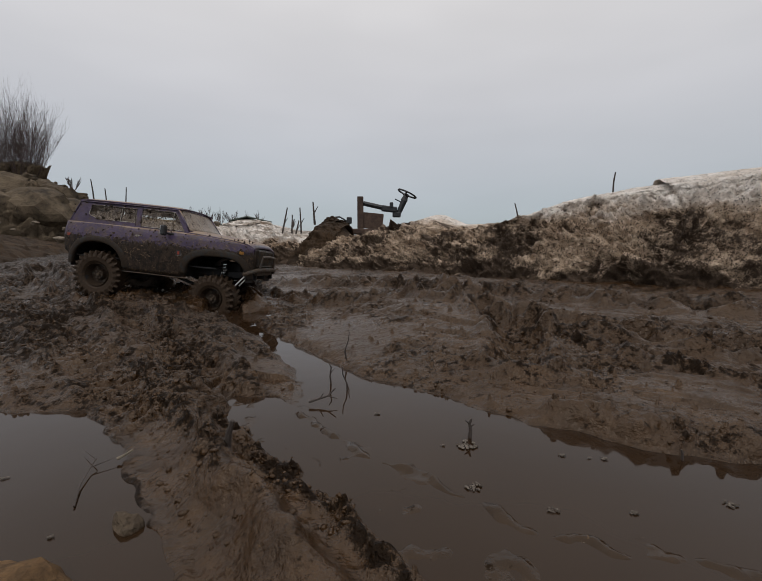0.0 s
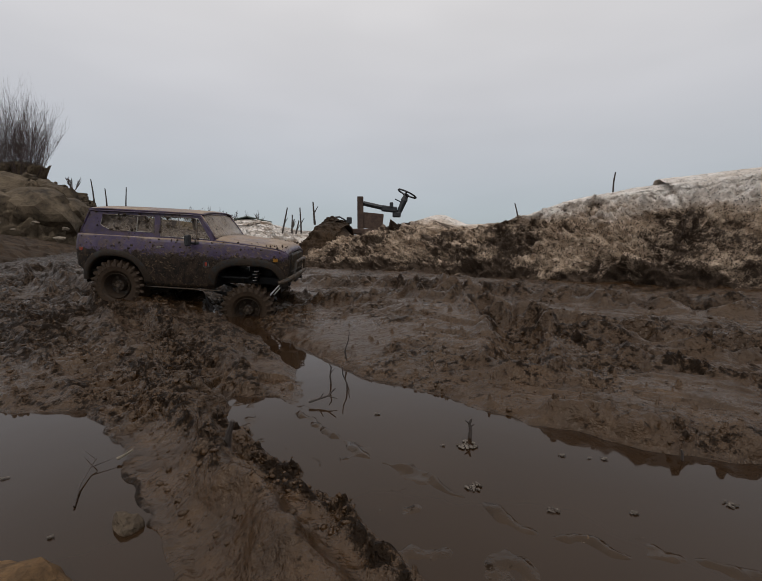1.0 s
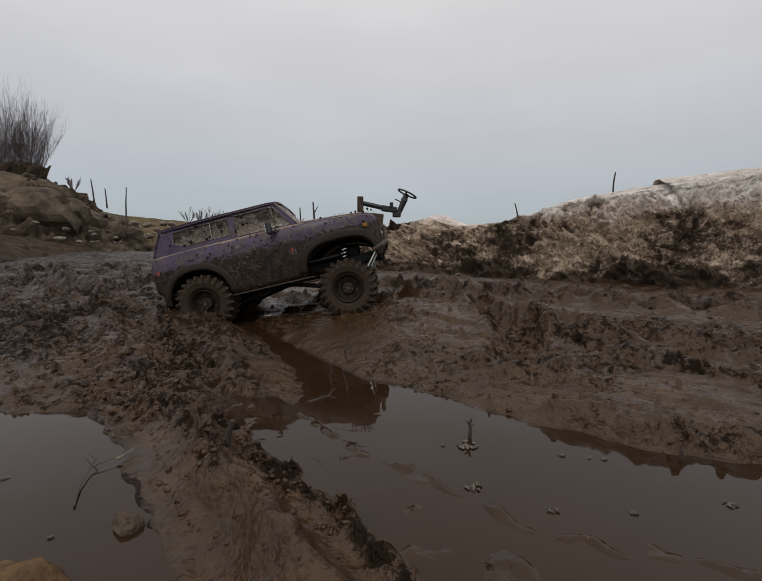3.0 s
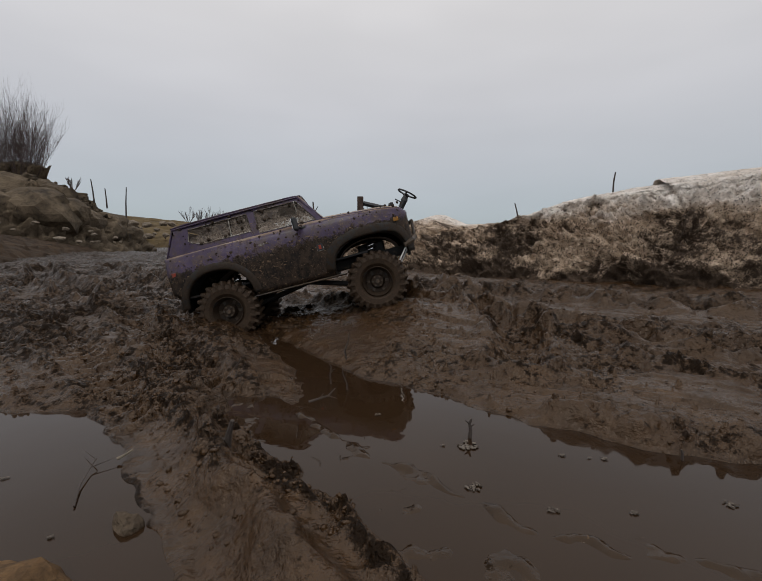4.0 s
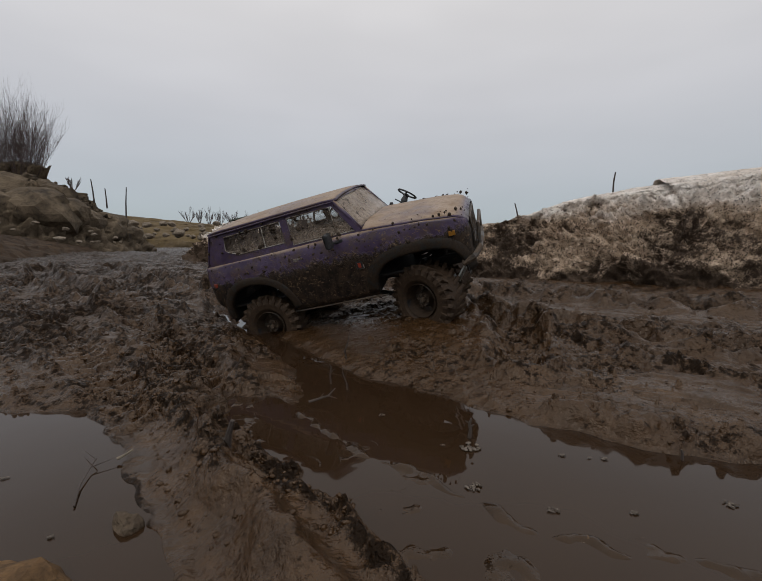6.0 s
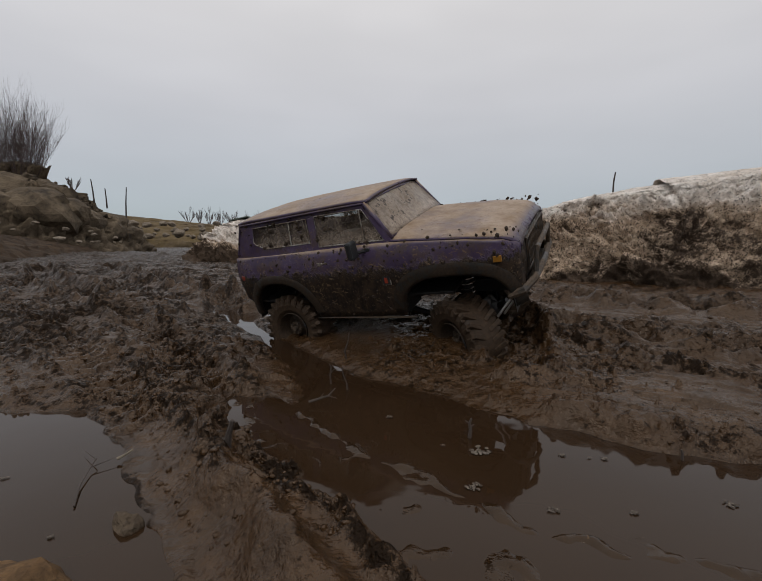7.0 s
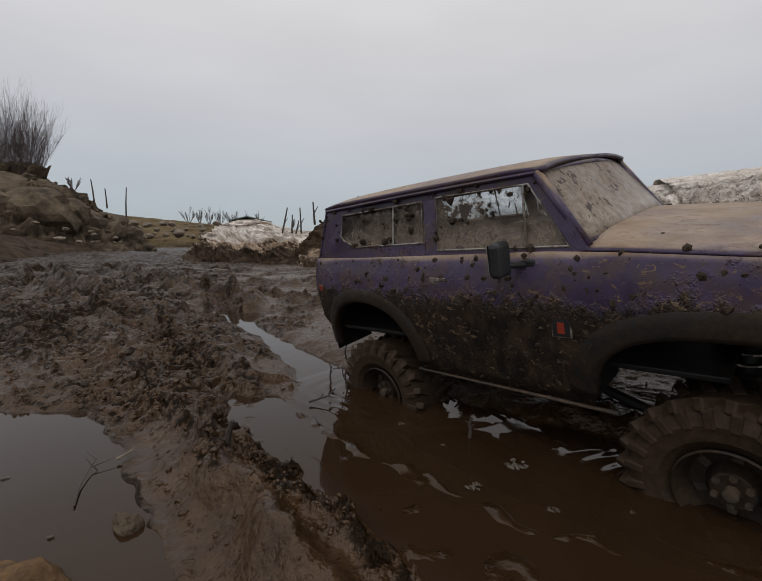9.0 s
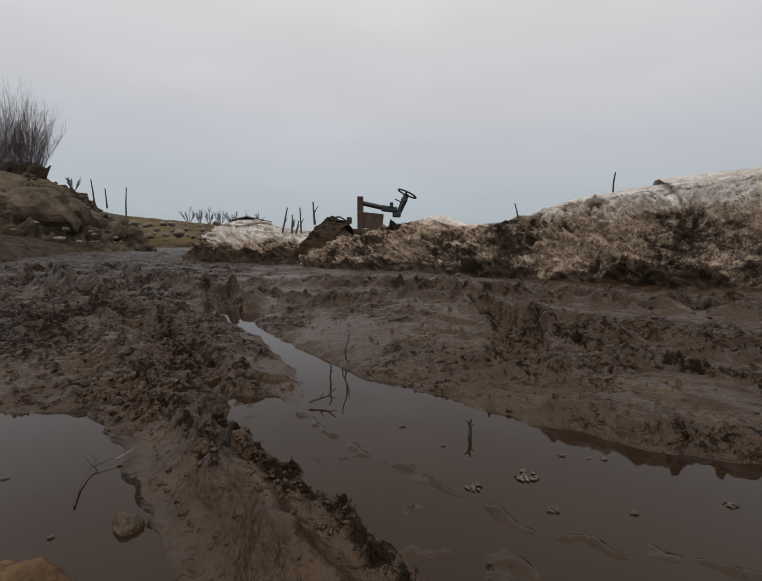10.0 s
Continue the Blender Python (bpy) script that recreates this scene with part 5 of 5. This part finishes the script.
def build_shed():
    m = new("shed")
    m.location = (-8.55, 27.5, 1.0)
    tagged(m, "small low shed with a weathered green roof", "shed")
    bm = bmesh.new()
    block(bm, (1.9, 1.6, 0.8), (0, 0, 0.35), 0.03)
    part("wall", bm, HILL, m, "mud-brown wall")
    bm = bmesh.new()
    for s in (-1, 1):
        block(bm, (1.15, 2.0, 0.07), (s * 0.52, 0, 0.86), 0.01, Matrix.Rotation(s * 0.22, 4, "Y"))
    part("roof", bm, ROOFING, m, "weathered green sheet roof")


build_shed()


# ---- foam on the water ----
def foam(at, size, seed):
    rng = random.Random(seed)
    bm = bmesh.new()
    for i in range(34):
        a, q = rng.uniform(0, 6.283), rng.random() ** 0.6
        r = size * rng.uniform(0.08, 0.22)
        v = bmesh.ops.create_uvsphere(bm, u_segments=8, v_segments=5, radius=r)["verts"]
        bmesh.ops.scale(bm, vec=(1, 1, 0.45), verts=v)
        bmesh.ops.translate(bm, vec=(math.cos(a) * q * size, math.sin(a) * q * size * 0.8, 0), verts=v)
    ob = part("foam_patch", bm, FOAM, None, "", True)
    ob.location = (*at, 0.0008)
    tagged(ob, "patch of pale bubbly foam floating on the puddle", "foam", "foam on the puddle")
    return ob


foams = [foam(p, s, i) for i, (p, s) in enumerate((((0.067, 0.305), 0.0080), ((0.060, 0.249), 0.0055), ((0.101, 0.225), 0.0036), ((0.147, 0.223), 0.0025),
                                                   ((0.210, 0.231), 0.0040), ((-0.004, 0.364), 0.0033), ((0.134, 0.289), 0.0028), ((0.163, 0.284), 0.0028),
                                                   ((0.048, 0.304), 0.0020), ((-0.251, 0.259), 0.003), ((-0.176, 0.203), 0.0022), ((0.152, 0.285), 0.0016)))]


# ---- ripples round the wheels ----
def ripple(seed):
    bm = bmesh.new()
    rows = []
    for r in np.linspace(0.020, 0.125, 44):
        row = []
        for a in np.linspace(0, 2 * math.pi, 91):
            q = r * (1 + 0.10 * math.sin(2 * a + seed) + 0.05 * math.sin(5 * a + 2 * seed))
            wave = math.sin(2 * math.pi * r / 0.0155 + 1.1 * math.sin(3 * a + seed)) * math.exp(-((r - 0.055) / 0.035) ** 2)
            row.append((q * math.cos(a), q * math.sin(a), 0.0004 * wave * (0.6 + 0.4 * math.sin(2 * a + 3 * seed)) + 0.0004 - 0.0030 * max(0.0, (r - 0.085) / 0.04) ** 2))
        rows.append(row)
    lattice_faces(bm, rows)
    return tagged(part("ripple", bm, WATER, None, "", True), "ring of ripples on the brown puddle water", "ripple", "ripples round the wheels", "stuff")


ripples = {"fr": ripple(1.0), "rr": ripple(2.3)}
# ---- what moves ----
# seconds, place of the truck's waistline over its rear axle, and its yaw, pitch and roll in degrees
TRUCK_ROWS = [(0.0, -0.675, 1.084, 0.197, -1.4, 5.9, -3.3), (0.5, -0.612, 1.015, 0.177, -3.5, 2.7, -4.0), (1.0, -0.579, 0.982, 0.178, 0.5, 3.1, 3.5),
              (1.5, -0.525, 0.950, 0.171, 0.8, -0.1, 3.8), (2.0, -0.481, 0.933, 0.157, -0.1, -5.8, 2.8), (2.5, -0.419, 0.915, 0.127, -1.5, -13.5, -4.5),
              (3.8, -0.342, 0.867, 0.136, 4.0, -14.1, -6.0), (4.5, -0.288, 0.809, 0.136, 2.0, -16.1, 7.7), (5.5, -0.244, 0.803, 0.143, -9.7, -15.2, 13.6),
              (7.0, -0.134, 0.723, 0.163, -29.9, -5.9, 17.7), (7.5, -0.094, 0.690, 0.167, -36.6, -4.8, 17.4), (8.0, -0.052, 0.607, 0.165, -44.1, -1.4, 19.5),
              (8.5, -0.004, 0.554, 0.161, -48.0, -1.4, 13.0), (9.0, 0.042, 0.483, 0.155, -45.9, -2.8, 10.5), (9.2, 0.080, 0.436, 0.158, -41.1, -2.1, 11.5),
              (9.4, 0.129, 0.369, 0.146, -37.3, -3.1, 5.3), (9.6, 0.202, 0.319, 0.141, -31.5, -4.7, 0.7), (9.8, 0.250, 0.212, 0.140, -32.5, -11.0, -2.0),
              (10.0, 0.400, 0.100, 0.135, -31.0, -8.0, 0.0)]
# seconds, height of the axle ends under the waistline: rear near, front near; steering in degrees
AXLE_ROWS = [(0.0, -0.115, -0.145, -6), (0.5, -0.107, -0.143, -4), (1.0, -0.103, -0.143, 6), (2.0, -0.097, -0.148, 4), (2.5, -0.099, -0.143, 0),
             (3.8, -0.113, -0.137, 2), (4.5, -0.122, -0.119, -14), (5.5, -0.121, -0.117, -22), (7.0, -0.121, -0.140, -36), (8.0, -0.131, -0.143, -36),
             (8.5, -0.137, -0.141, -14), (9.0, -0.137, -0.137, -4), (9.4, -0.119, -0.125, 6), (10.0, -0.109, -0.115, 8)]


def motions():
    rows = [(t, pose(x, y, z, roll, pitch, yaw)) for t, x, y, z, yaw, pitch, roll in TRUCK_ROWS]
    walk(truck, rows)
    tt = [r[0] for r in TRUCK_ROWS]
    steps = [i / 10 for i in range(101)]
    px, py, roll = (np.interp(steps, tt, [r[k] for r in TRUCK_ROWS]) for k in (1, 2, 6))
    spin = np.concatenate([[0.0], np.cumsum(np.minimum(np.hypot(np.diff(px), np.diff(py)) / TYRE_R * 1.25 + 0.10, 1.4))])
    at = [r[0] for r in AXLE_ROWS]
    zr, zf, steer = (np.interp(steps, at, [r[k] for r in AXLE_ROWS]) for k in (1, 2, 3))
    made = {k: [] for k in (*wheels, *axles)}
    for i, t in enumerate(steps):
        lean = math.tan(radians(roll[i])) * 0.176
        for end, x, z, turn in (("r", 0.016, zr[i], 0.0), ("f", 0.293, zf[i], steer[i])):
            far = min(max(z - lean * 0.55, -0.150), -0.092)
            a = math.degrees(math.atan2(far - z, 0.176))
            for side, y, zz in (("r", -0.088, z), ("l", 0.088, far)):
                m = pose(x, y, zz, a, 0, turn) @ Matrix.Rotation(spin[i], 4, "Y")
                made[end + side].append((t, m))
            made["rear" if end == "r" else "front"].append((t, pose(x, 0, (z + far) / 2, a)))
    for key, ob in (*wheels.items(), *axles.items()):
        walk(ob, made[key])
    # ripples follow the two near wheels while they stand in the water
    rows_at = {"fr": (6.6, 7.0, 9.5, 9.7), "rr": (7.4, 7.9, 9.7, 9.9)}
    for key, ob in ripples.items():
        local = Vector((0.293 if key == "fr" else 0.016, -0.088, -0.13))
        out = []
        for t in (0.0, 6.0, 6.6, 7.0, 7.4, 7.9, 8.2, 8.5, 8.8, 9.0, 9.2, 9.4, 9.6, 9.8, 10.0):
            a, b, c, d = rows_at[key]
            tc = min(max(t, a), d)
            v = [float(np.interp(tc, tt, [r[k] for r in TRUCK_ROWS])) for k in range(1, 7)]
            p = pose(v[0], v[1], v[2], v[5], v[4], v[3]) @ local
            out.append((t, pose(p.x, p.y, float(np.interp(t, (a, b, c, d), (-0.04, 0.0005, 0.0005, -0.04))))))
        walk(ob, out)
    # foam pushed aside by the wheels
    walk(foams[0], [(t, pose(x, y, 0.0008)) for t, x, y in ((0.0, 0.067, 0.305), (5.5, 0.068, 0.303), (7.0, 0.075, 0.296), (7.5, 0.081, 0.294), (8.5, 0.092, 0.288),
                                                          (9.0, 0.096, 0.276), (10.0, 0.098, 0.262))])
    walk(foams[5], [(t, pose(x, y, 0.0008)) for t, x, y in ((0.0, -0.004, 0.364), (5.0, -0.003, 0.362), (7.0, 0.007, 0.357), (8.5, 0.016, 0.345), (10.0, 0.018, 0.338))])


motions()
